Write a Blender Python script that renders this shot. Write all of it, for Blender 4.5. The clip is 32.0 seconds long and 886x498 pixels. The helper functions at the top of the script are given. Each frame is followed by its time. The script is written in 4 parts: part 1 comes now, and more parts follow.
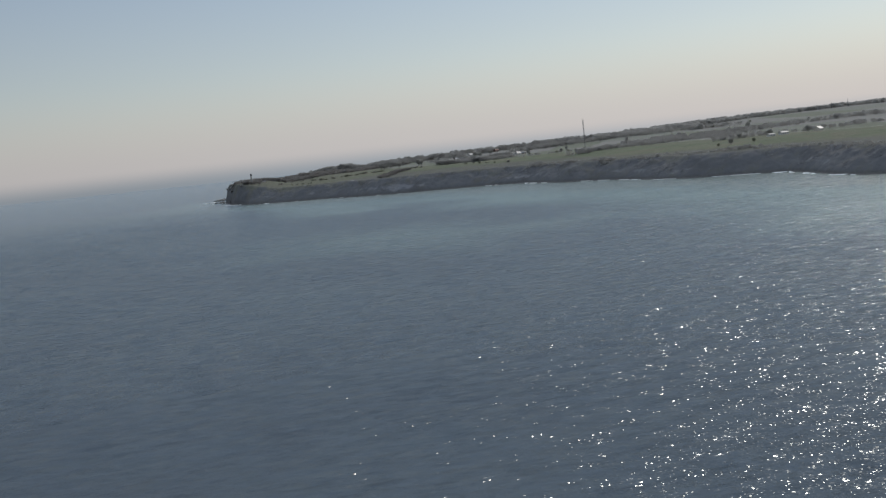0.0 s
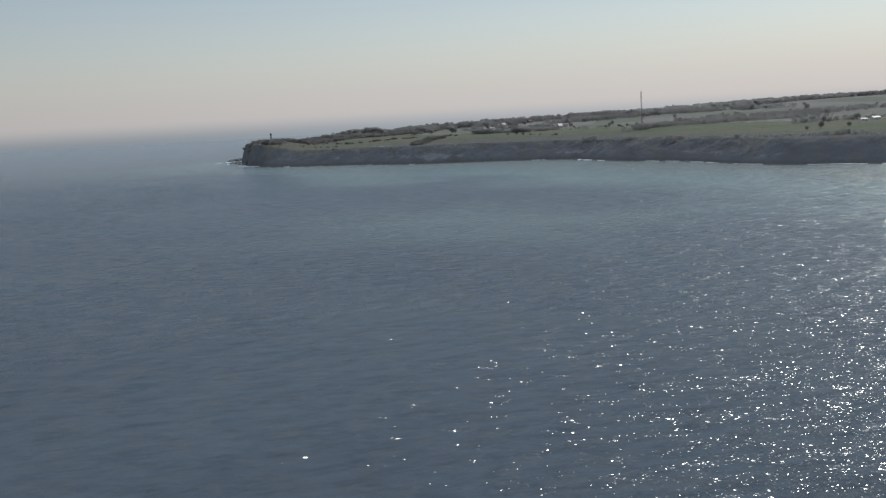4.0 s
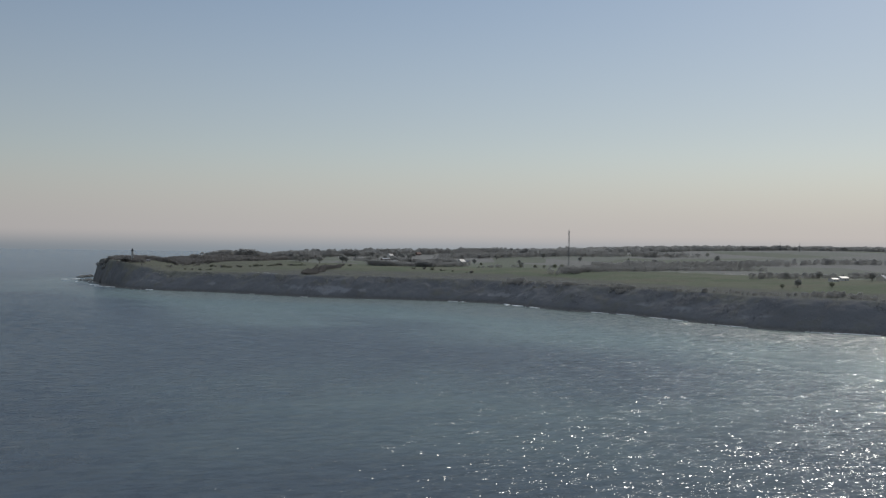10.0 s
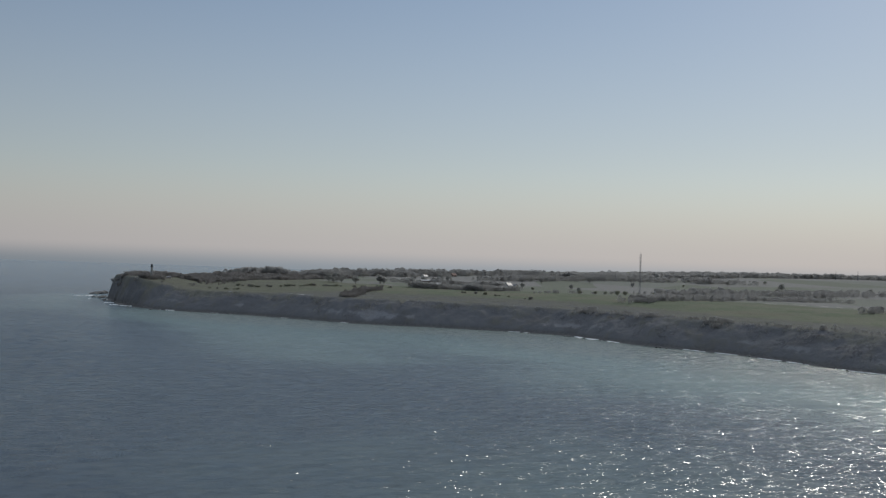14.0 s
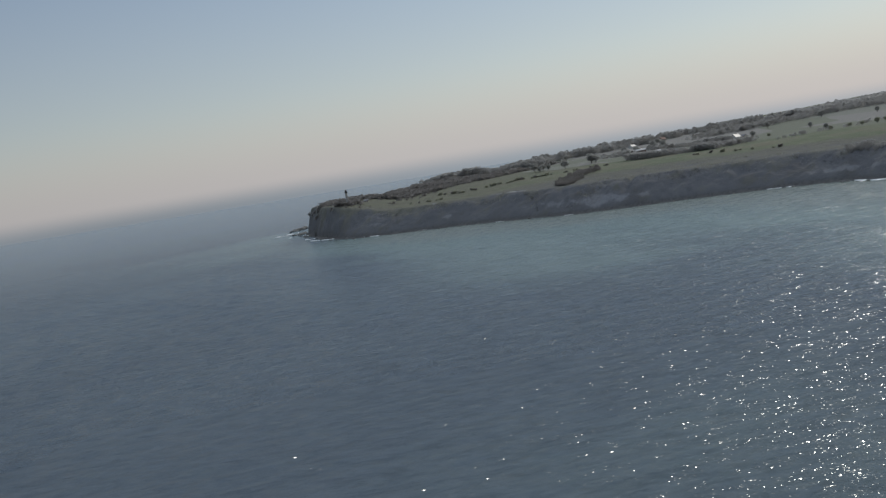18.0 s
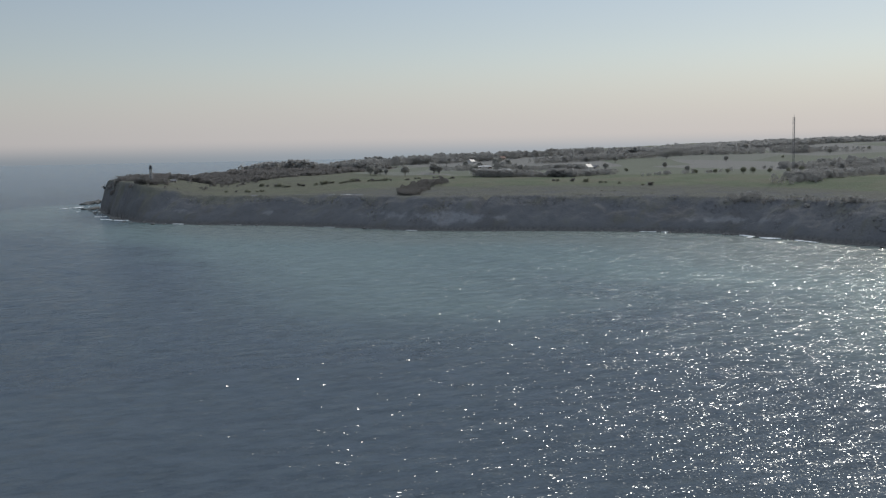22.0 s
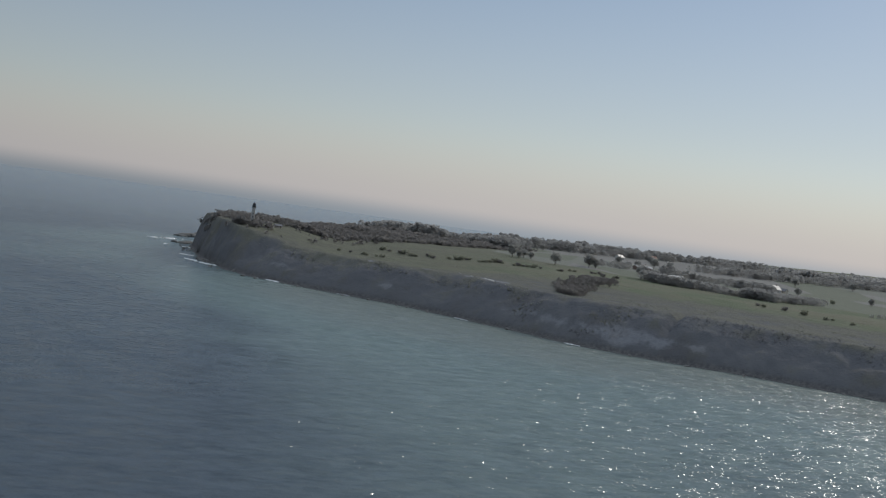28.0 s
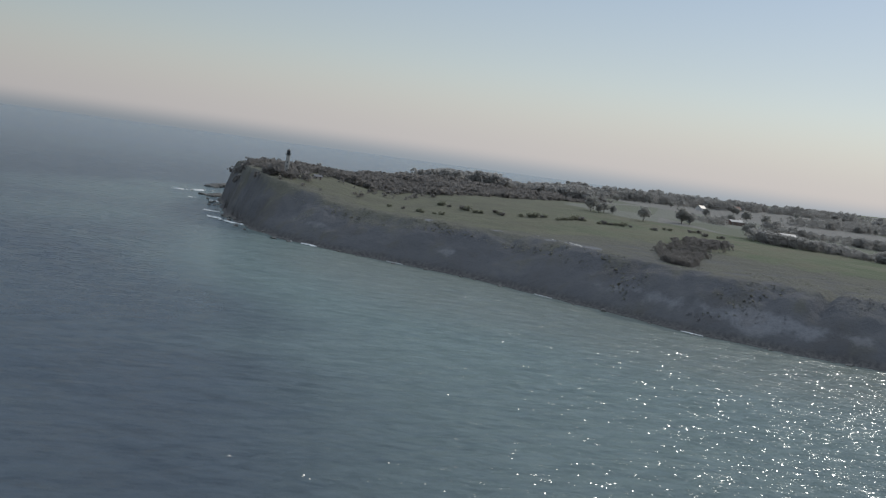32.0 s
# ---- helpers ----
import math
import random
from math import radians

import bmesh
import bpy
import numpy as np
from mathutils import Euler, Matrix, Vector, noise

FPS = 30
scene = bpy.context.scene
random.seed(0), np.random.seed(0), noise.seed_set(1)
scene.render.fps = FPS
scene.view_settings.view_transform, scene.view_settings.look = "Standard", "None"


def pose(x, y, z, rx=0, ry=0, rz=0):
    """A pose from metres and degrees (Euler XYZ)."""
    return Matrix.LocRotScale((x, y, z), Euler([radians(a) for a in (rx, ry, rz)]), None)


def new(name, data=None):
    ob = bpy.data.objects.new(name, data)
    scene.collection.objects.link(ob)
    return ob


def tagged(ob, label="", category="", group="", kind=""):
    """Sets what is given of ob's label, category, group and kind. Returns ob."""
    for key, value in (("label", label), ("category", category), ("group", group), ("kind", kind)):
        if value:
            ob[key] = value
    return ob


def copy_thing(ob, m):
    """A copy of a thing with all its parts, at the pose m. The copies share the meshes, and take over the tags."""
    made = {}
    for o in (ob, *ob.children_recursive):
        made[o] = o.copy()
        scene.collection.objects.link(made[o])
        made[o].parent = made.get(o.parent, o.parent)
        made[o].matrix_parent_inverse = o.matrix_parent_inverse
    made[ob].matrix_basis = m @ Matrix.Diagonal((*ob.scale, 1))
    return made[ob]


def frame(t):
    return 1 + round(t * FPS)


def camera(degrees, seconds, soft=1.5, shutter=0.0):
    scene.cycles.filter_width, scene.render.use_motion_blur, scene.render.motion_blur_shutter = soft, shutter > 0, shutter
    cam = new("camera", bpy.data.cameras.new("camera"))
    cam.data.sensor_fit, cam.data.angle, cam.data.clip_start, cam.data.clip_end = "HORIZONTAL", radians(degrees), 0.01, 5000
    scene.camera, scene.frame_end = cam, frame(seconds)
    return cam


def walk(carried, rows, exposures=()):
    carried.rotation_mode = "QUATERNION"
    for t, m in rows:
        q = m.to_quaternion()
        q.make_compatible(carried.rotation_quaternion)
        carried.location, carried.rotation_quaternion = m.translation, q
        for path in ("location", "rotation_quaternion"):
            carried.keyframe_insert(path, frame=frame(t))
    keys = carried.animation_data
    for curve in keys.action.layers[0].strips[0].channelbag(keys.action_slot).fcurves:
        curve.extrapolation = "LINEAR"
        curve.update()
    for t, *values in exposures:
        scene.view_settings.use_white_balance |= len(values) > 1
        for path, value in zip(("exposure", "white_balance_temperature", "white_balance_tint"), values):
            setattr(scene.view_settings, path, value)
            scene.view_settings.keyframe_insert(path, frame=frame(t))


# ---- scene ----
cam = camera(45.7, 32.0, soft=1.25)
# Rows: seconds, x, y, z in metres, pitch, roll, yaw in degrees.
PATH = [
    (0, 48.04, -583.32, 63.99, -5.64, 6.04, -8.81), (0.5, 45.73, -564.38, 64.13, -5.33, 6.60, -9.24), (1, 43.41, -545.49, 64.27, -5.29, 6.80, -11.26),
    (1.5, 41.09, -526.66, 64.43, -6.36, 6.46, -11.16), (2, 38.77, -507.89, 64.59, -7.55, 6.38, -10.33), (2.5, 36.46, -489.17, 64.75, -8.09, 5.59, -9.43),
    (4.5, 27.50, -414.84, 65.42, -6.76, 1.99, -8.93), (5, 25.36, -396.38, 65.58, -5.71, 0.59, -10.25), (5.5, 23.29, -377.97, 65.74, -4.38, -0.33, -10.53),
    (6, 21.27, -359.60, 65.90, -4.50, -1.13, -11.00), (6.5, 19.32, -341.27, 66.04, -4.51, -1.44, -11.19), (7, 17.45, -322.99, 66.18, -5.24, -1.35, -12.18),
    (7.5, 15.65, -304.75, 66.32, -3.78, -0.10, -13.88), (8, 13.94, -286.55, 66.44, -2.06, 0.75, -17.26), (8.1, 13.61, -282.91, 66.46, -2.25, 0.97, -19.58),
    (8.2, 13.28, -279.28, 66.49, -2.67, 0.96, -21.88), (8.3, 12.95, -275.64, 66.51, -3.70, 3.08, -20.31), (8.4, 12.63, -272.01, 66.53, -5.66, 9.32, -15.23),
    (8.5, 12.31, -268.38, 66.56, -9.23, 14.36, -13.15), (8.6, 11.99, -264.75, 66.58, -7.60, 12.20, -13.42), (8.7, 11.69, -261.13, 66.60, -4.81, 8.87, -13.01),
    (8.8, 11.38, -257.50, 66.62, -3.13, 5.18, -12.96), (8.9, 11.07, -253.88, 66.64, -1.59, 1.26, -13.52), (9, 10.77, -250.26, 66.66, -0.88, 0.41, -13.52), (9.5, 9.33, -232.17, 66.76, -0.46, -1.26, -16.40),
    (10, 7.98, -214.11, 66.84, -0.47, -0.78, -15.98), (10.5, 6.74, -196.09, 66.91, 0.23, -1.68, -15.91), (11, 5.59, -178.11, 66.97, -0.23, -1.43, -14.22),
    (11.5, 4.55, -160.16, 67.01, 0.28, -3.12, -14.98), (12, 3.62, -142.24, 67.05, 1.39, -4.14, -15.16), (12.5, 2.79, -124.35, 67.06, 1.09, -2.29, -14.74),
    (13, 2.08, -106.49, 67.07, 0.84, -2.08, -15.01), (13.5, 1.47, -88.67, 67.06, 1.01, -2.30, -14.90), (15.5, 0.11, -17.66, 66.90, -1.90, 1.55, -16.23),
    (16, 0.04, 0.02, 66.83, -1.66, 6.39, -12.24), (16.5, 0.08, 17.67, 66.75, -1.06, 11.41, -9.26), (17, 0.21, 35.30, 66.65, -3.02, 12.00, -9.00),
    (17.5, 0.45, 52.89, 66.54, -5.37, 10.45, -7.13), (18, 0.78, 70.46, 66.43, -4.89, 9.32, -5.26), (18.5, 1.21, 88.00, 66.30, -5.29, 9.31, -7.45),
    (19, 1.73, 105.51, 66.16, -5.31, 7.56, -8.18), (19.5, 2.33, 123.00, 66.01, -4.26, 5.98, -8.12), (20, 3.02, 140.45, 65.86, -4.22, 4.95, -8.08),
    (20.5, 3.78, 157.88, 65.70, -4.75, 4.13, -8.99), (21, 4.62, 175.28, 65.53, -5.57, 3.18, -11.17), (21.5, 5.53, 192.65, 65.36, -5.98, 2.08, -14.36),
    (22, 6.49, 209.99, 65.19, -5.74, 1.16, -14.95), (22.5, 7.52, 227.30, 65.01, -6.03, -0.24, -14.80), (23, 8.59, 244.58, 64.83, -6.08, -2.28, -13.71),
    (23.5, 9.71, 261.83, 64.65, -6.86, -3.85, -11.47), (24, 10.86, 279.05, 64.47, -6.29, -4.53, -9.96), (24.5, 12.04, 296.24, 64.30, -3.74, -4.78, -10.45),
    (25, 13.24, 313.39, 64.13, -5.04, -6.03, -9.65), (25.5, 14.45, 330.51, 63.97, -3.91, -6.62, -9.96), (27.5, 19.24, 398.65, 63.41, -4.19, -7.92, -8.92),
    (28, 20.38, 415.59, 63.31, -2.01, -7.95, -8.43), (28.5, 21.47, 432.49, 63.22, -3.68, -8.32, -6.13), (29, 22.51, 449.35, 63.15, -1.76, -7.91, -6.90),
    (29.5, 23.48, 466.17, 63.10, -6.47, -8.51, -8.90), (30, 24.37, 482.94, 63.08, -6.82, -8.25, -7.54), (30.5, 25.17, 499.68, 63.08, -6.74, -8.41, -6.73),
    (31, 25.86, 516.36, 63.12, -4.63, -9.04, -7.07), (31.5, 26.45, 533.00, 63.18, -6.99, -8.97, -6.26), (32, 26.90, 549.60, 63.28, -5.37, -7.75, -5.67),
]
walk(cam, [(t, pose(x, y, z, 90 + p, r, w)) for t, x, y, z, p, r, w in PATH],
     [(0, 0.06), (5, 0.1), (7, 0.02), (8, -0.05), (9, -0.06), (10, -0.2), (13, -0.2), (16, -0.18), (17, -0.12), (19, 0.03), (25, -0.06), (29, -0.1), (31, -0.1), (32, 0.04)])

# ---------------------------------------------------------------- light
SUN_AZ, SUN_EL = radians(47), radians(31)      # azimuth clockwise from +y
sun_data = bpy.data.lights.new("sun", "SUN")
sun_data.energy, sun_data.angle, sun_data.color = 1.3, radians(0.6), (1.0, 0.93, 0.82)
sun = new("sun", sun_data)
sun.rotation_euler = (radians(90) - SUN_EL, 0, math.pi - SUN_AZ)

world = bpy.data.worlds.new("hazy_sky")
scene.world = world
world.use_nodes = True


class Nodes:
    """Small builder for node trees."""

    def __init__(self, tree):
        self.tree = tree
        tree.nodes.clear()

    def add(self, kind, **settings):
        node = self.tree.nodes.new(kind)
        for key, value in settings.items():
            if key in node.inputs:
                self.put(node.inputs[key], value)
        return node

    def put(self, socket, value):
        if isinstance(value, bpy.types.NodeSocket):
            self.tree.links.new(value, socket)
        else:
            socket.default_value = value

    def math(self, op, a, b=0.0, c=0.0, clamp=False):
        node = self.tree.nodes.new("ShaderNodeMath")
        node.operation, node.use_clamp = op, clamp
        for i, value in enumerate((a, b, c)):
            self.put(node.inputs[i], value)
        return node.outputs[0]

    def span(self, value, lo, hi, a=0.0, b=1.0):
        node = self.tree.nodes.new("ShaderNodeMapRange")
        node.interpolation_type = "SMOOTHSTEP"
        for i, v in enumerate((value, lo, hi, a, b)):
            self.put(node.inputs[i], v)
        return node.outputs[0]

    def mix(self, factor, a, b, blend="MIX"):
        node = self.tree.nodes.new("ShaderNodeMix")
        node.data_type, node.blend_type = "RGBA", blend
        self.put(node.inputs[0], factor)
        for socket, value in ((node.inputs[6], a), (node.inputs[7], b)):
            self.put(socket, (*value, 1) if isinstance(value, tuple) and len(value) == 3 else value)
        return node.outputs[2]

    def noise(self, vector, scale, detail=3.0, rough=0.55, distort=0.0):
        node = self.tree.nodes.new("ShaderNodeTexNoise")
        for key, value in (("Vector", vector), ("Scale", scale), ("Detail", detail), ("Roughness", rough), ("Distortion", distort)):
            self.put(node.inputs[key], value)
        return node.outputs[0]

    def bump(self, height, strength, distance, normal=None):
        node = self.tree.nodes.new("ShaderNodeBump")
        self.put(node.inputs["Height"], height)
        self.put(node.inputs["Strength"], strength)
        self.put(node.inputs["Distance"], distance)
        if normal is not None:
            self.put(node.inputs["Normal"], normal)
        return node.outputs[0]


w = Nodes(world.node_tree)
sky = w.add("ShaderNodeTexSky")
sky.sky_type, sky.sun_disc = "NISHITA", False
sky.sun_elevation, sky.sun_rotation = SUN_EL, SUN_AZ
sky.altitude, sky.air_density, sky.dust_density, sky.ozone_density = 60, 1.0, 0.25, 1.5
way = w.add("ShaderNodeTexCoord").outputs["Generated"]
up = w.add("ShaderNodeSeparateXYZ", Vector=way).outputs["Z"]
SKY_STRENGTH = 0.075
HAZE = tuple(c / SKY_STRENGTH for c in (0.494, 0.478, 0.496))      # bright sea haze low over the horizon
DISTANCE = tuple(c / SKY_STRENGTH for c in (0.238, 0.270, 0.304))   # open water too far off to tell waves
# The last term whitens the sky overhead too, to fill shaded land.
veil = w.math("ADD", w.math("ADD", w.span(up, 0.0, 0.09, 0.45, 0.0), w.span(up, 0.02, 0.32, 0.45, 0.10)), w.span(up, 0.30, 0.62, 0.0, 0.42))
sunward = w.add("ShaderNodeVectorMath")
sunward.operation = "DOT_PRODUCT"
w.put(sunward.inputs[0], way)
sunward.inputs[1].default_value = (math.sin(SUN_AZ) * math.cos(SUN_EL), math.cos(SUN_AZ) * math.cos(SUN_EL), math.sin(SUN_EL))
lit = w.add("ShaderNodeCombineColor")
for k in range(3):
    w.put(lit.inputs[k], w.span(sunward.outputs["Value"], 0.1, 0.95, 0.77, 1.06))
air = w.mix(veil, sky.outputs[0], w.mix(1.0, HAZE, lit.outputs[0], "MULTIPLY"))
ZENITH_FILL = tuple(c / SKY_STRENGTH for c in (0.66, 0.75, 0.87))         # unseen sky overhead, brightened to fill the shaded land
air = w.mix(w.span(up, 0.33, 0.78, 0.0, 1.0), air, ZENITH_FILL)
glow = w.add("ShaderNodeCombineColor")
for k in range(3):
    w.put(glow.inputs[k], w.span(sunward.outputs["Value"], 0.4, 0.9, 0.95, 1.5))
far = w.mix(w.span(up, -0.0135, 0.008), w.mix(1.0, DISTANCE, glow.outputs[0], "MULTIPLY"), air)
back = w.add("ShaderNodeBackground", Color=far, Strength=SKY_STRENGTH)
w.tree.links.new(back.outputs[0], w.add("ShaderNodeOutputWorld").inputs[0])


# ---------------------------------------------------------------- materials
def material(name):
    mat = bpy.data.materials.new(name)
    mat.use_nodes = True
    n = Nodes(mat.node_tree)
    shader = n.add("ShaderNodeBsdfPrincipled")
    n.out = n.add("ShaderNodeOutputMaterial")
    n.tree.links.new(shader.outputs[0], n.out.inputs[0])
    return mat, n, shader


def plain(name, colour, rough=0.8, grain=0.25, scale=1.0, metal=0.0, bump=0.0):
    """A paint-like surface with stains at two scales."""
    mat, n, s = material(name)
    p = n.add("ShaderNodeTexCoord").outputs["Object"]
    a, b = n.noise(p, 0.35 * scale, 4), n.noise(p, 6 * scale, 3)
    both = n.math("ADD", n.math("MULTIPLY", a, 0.6), n.math("MULTIPLY", b, 0.4))
    dark = tuple(c * (1 - grain) for c in colour)
    lite = tuple(min(c * (1 + grain), 0.95) for c in colour)
    n.put(s.inputs["Base Color"], n.mix(n.span(both, 0.3, 0.7), dark, lite))
    n.put(s.inputs["Roughness"], rough)
    n.put(s.inputs["Metallic"], metal)
    if bump:
        n.put(s.inputs["Normal"], n.bump(b, 0.5, bump))
    return mat


def sea_material():
    mat, n, s = material("sea_water")
    p = n.add("ShaderNodeNewGeometry").outputs["Position"]
    shore = n.add("ShaderNodeAttribute")
    shore.attribute_name = "shallow"
    shallow = shore.outputs["Fac"]
    patch = n.noise(p, 0.0045, 3, 0.5, 0.6)
    bed = n.math("ADD", shallow, n.math("MULTIPLY", n.math("SUBTRACT", patch, 0.5), 0.5), clamp=True)
    deep = n.mix(n.span(patch, 0.35, 0.65), (0.057, 0.074, 0.094), (0.066, 0.086, 0.106))
    deep = n.mix(n.span(shallow, -1.0, 0.0), (0.020, 0.034, 0.050), deep)
    turbid = n.mix(n.span(bed, 0.12, 0.55), deep, (0.142, 0.188, 0.182))
    milky = n.mix(n.span(bed, 0.55, 0.95), turbid, (0.166, 0.194, 0.178))
    # Slopes of the small waves: swell, ripples and facets, crests lying across the wind.
    turn = n.add("ShaderNodeMapping", Vector=p)
    turn.inputs["Rotation"].default_value = (0, 0, radians(-20))
    turn.inputs["Scale"].default_value = (0.42, 1.0, 1.0)
    # At low angles the waves are flattened, so the far sea pales as in haze.
    calm = n.add("ShaderNodeFresnel", IOR=1.333, Normal=n.add("ShaderNodeCombineXYZ", X=0, Y=0, Z=1).outputs[0]).outputs[0]

    def vector(op, a, b, socket=1):
        node = n.add("ShaderNodeVectorMath")
        node.operation = op
        n.put(node.inputs[0], a)
        n.put(node.inputs[socket], b)
        return node.outputs[0]

    # Steep and smooth patches come in groups of a few metres.
    group = n.span(n.noise(turn.outputs[0], 0.2, 2, 0.6), 0.34, 0.66, 0.56, 1.52)

    def scaled(a, factor):
        node = n.add("ShaderNodeVectorMath")
        node.operation = "SCALE"
        n.put(node.inputs[0], a)
        n.put(node.inputs["Scale"], factor)
        return node.outputs[0]

    def slopes(layers, skin=True):
        """Normal of the water from layers of (scale, detail, steepness); without detail they are flat facets."""
        total = None
        for scale, detail, steep in layers:
            if detail is None:
                tex = n.add("ShaderNodeTexVoronoi", Vector=p, Scale=scale)
            else:
                tex = n.add("ShaderNodeTexNoise", Vector=turn.outputs[0], Scale=scale, Detail=detail, Roughness=0.55)
            lean = vector("MULTIPLY", vector("SUBTRACT", tex.outputs["Color"], (0.5, 0.5, 0.5)), (steep * 0.9, steep, 0))
            lean = lean if detail is not None else scaled(lean, group)
            total = lean if total is None else vector("ADD", total, lean)
        tilted = n.add("ShaderNodeVectorMath")
        n.put(tilted.inputs[0], scaled(total, n.span(calm, 0.80, 0.95, 1.0, 0.4)) if skin else total)
        n.put(tilted.inputs[1], n.add("ShaderNodeNewGeometry").outputs["Normal"])
        unit = n.add("ShaderNodeVectorMath")
        unit.operation = "NORMALIZE"
        n.put(unit.inputs[0], tilted.outputs[0])
        return unit.outputs[0]

    swell = ((0.24, 1, 0.7), (0.7, 1, 0.75))
    coarse = slopes(swell + ((1.7, None, 0.64), (0.5, None, 0.40), (0.21, None, 0.36)))
    fine = slopes(swell + ((3.6, None, 0.74), (1.2, None, 0.36)))
    # The body of the water scatters light; its skin mirrors the sky, less than a calm sea would at a low angle.
    body = n.add("ShaderNodeBsdfDiffuse", Color=milky, Normal=slopes(((0.22, 1, 1.3), (0.55, 1, 1.3)), False))
    # The floor brightens the far sea's mirroring, standing in for haze.
    least = n.span(calm, 0.6, 0.95, 0.0, 0.56)
    most = n.math("ADD", n.math("MULTIPLY_ADD", calm, 0.58, 0.03), n.span(calm, 0.84, 0.96, 0.0, 0.12))

    def water(normal, rough):
        skin = n.add("ShaderNodeBsdfGlossy", Color=(0.92, 0.96, 0.98, 1), Roughness=rough, Normal=normal)
        mirrored = n.add("ShaderNodeFresnel", IOR=1.333, Normal=normal).outputs[0]
        node = n.add("ShaderNodeMixShader", Fac=n.math("MINIMUM", n.math("MAXIMUM", mirrored, least), most))
        n.put(node.inputs[1], body.outputs[0])
        n.put(node.inputs[2], skin.outputs[0])
        return node.outputs[0]

    blend = n.add("ShaderNodeMixShader", Fac=0.56)
    n.put(blend.inputs[1], water(coarse, 0.125))
    n.put(blend.inputs[2], water(fine, 0.16))
    n.tree.nodes.remove(s)
    n.tree.links.new(blend.outputs[0], n.out.inputs[0])
    return mat


def land_material():
    mat, n, s = material("headland_ground")
    p = n.add("ShaderNodeNewGeometry").outputs["Position"]
    low = n.add("ShaderNodeMapping", Vector=p)
    low.inputs["Scale"].default_value = (1, 1, 0.3)
    q = low.outputs[0]

    def field(name):
        node = n.add("ShaderNodeAttribute")
        node.attribute_name = name
        return node.outputs["Fac"]

    big, mid, small = n.noise(p, 0.010, 4), n.noise(q, 0.07, 5, 0.6), n.noise(p, 0.55, 4, 0.65)
    plots = n.add("ShaderNodeTexVoronoi", Vector=n.add("ShaderNodeMapping", Vector=p, Scale=(1.0, 0.6, 0.0), Rotation=(0, 0, radians(30))).outputs[0], Scale=0.0065)
    tone = n.add("ShaderNodeSeparateColor", Color=plots.outputs["Color"]).outputs[0]
    meadow = n.mix(n.span(big, 0.38, 0.62), (0.116, 0.138, 0.088), (0.146, 0.158, 0.106))
    meadow = n.mix(n.span(mid, 0.45, 0.75, 0.0, 0.6), meadow, (0.136, 0.140, 0.108))
    sward = n.noise(p, 0.022, 5, 0.6, 0.4)
    meadow = n.mix(n.span(sward, 0.42, 0.62, 0.0, 0.75), meadow, (0.155, 0.144, 0.106))
    meadow = n.mix(n.span(sward, 0.50, 0.36, 0.0, 0.7), meadow, (0.104, 0.128, 0.078))
    # Fallow fields, made paler than their soil: distance haze put into the colour.
    fallow = n.mix(n.span(tone, 0.3, 0.5), (0.220, 0.212, 0.202), (0.192, 0.196, 0.172))
    fallow = n.mix(n.span(tone, 0.62, 0.72), fallow, (0.158, 0.168, 0.132))
    meadow = n.mix(field("heath"), meadow, n.mix(n.span(mid, 0.35, 0.65), (0.119, 0.117, 0.093), (0.144, 0.145, 0.107)))
    grass = n.mix(n.span(n.math("ADD", field("inland"), n.math("MULTIPLY", n.math("SUBTRACT", big, 0.5), 0.8)), 0.4, 0.6), meadow, fallow)
    grass = n.mix(n.math("MULTIPLY", small, 0.3), grass, (0.124, 0.128, 0.092))
    # The blue-grey of scrub and clay holds the haze's tint and lift.
    scrub = n.mix(n.span(mid, 0.35, 0.65), (0.104, 0.108, 0.117), (0.134, 0.137, 0.145))
    scrub = n.mix(n.math("MULTIPLY", small, 0.4), scrub, (0.118, 0.120, 0.128))
    scrub = n.mix(n.span(n.noise(q, 0.035, 5, 0.65), 0.46, 0.66, 0.0, 0.8), scrub, (0.090, 0.089, 0.092))
    clay = n.mix(n.span(small, 0.3, 0.7), (0.158, 0.165, 0.180), (0.196, 0.202, 0.216))
    clay = n.mix(n.span(mid, 0.5, 0.7, 0.0, 0.5), clay, (0.168, 0.162, 0.160))
    beach = n.mix(n.span(small, 0.35, 0.65), (0.075, 0.075, 0.077), (0.13, 0.127, 0.124))
    spread = n.math("ADD", field("grassy"), n.math("MULTIPLY", n.math("SUBTRACT", mid, 0.5), 1.1))
    rough = n.mix(n.span(small, 0.35, 0.65), (0.118, 0.117, 0.100), (0.136, 0.136, 0.112))       # rank olive grass among the scrub
    cover = n.mix(n.span(spread, 0.55, 0.95), n.mix(n.span(spread, -0.02, 0.42), scrub, rough), grass)
    show = n.math("ADD", field("bare"), n.math("MULTIPLY", n.math("SUBTRACT", mid, 0.5), 1.3))
    cover = n.mix(n.span(show, 0.42, 0.66), cover, clay)
    n.put(s.inputs["Base Color"], n.mix(field("beach"), cover, beach))
    n.put(s.inputs["Roughness"], 0.95)
    n.put(s.inputs["Specular IOR Level"], 0.1)
    n.put(s.inputs["Normal"], n.bump(small, 0.8, 0.6, n.bump(mid, 0.7, 3.0)))
    return mat


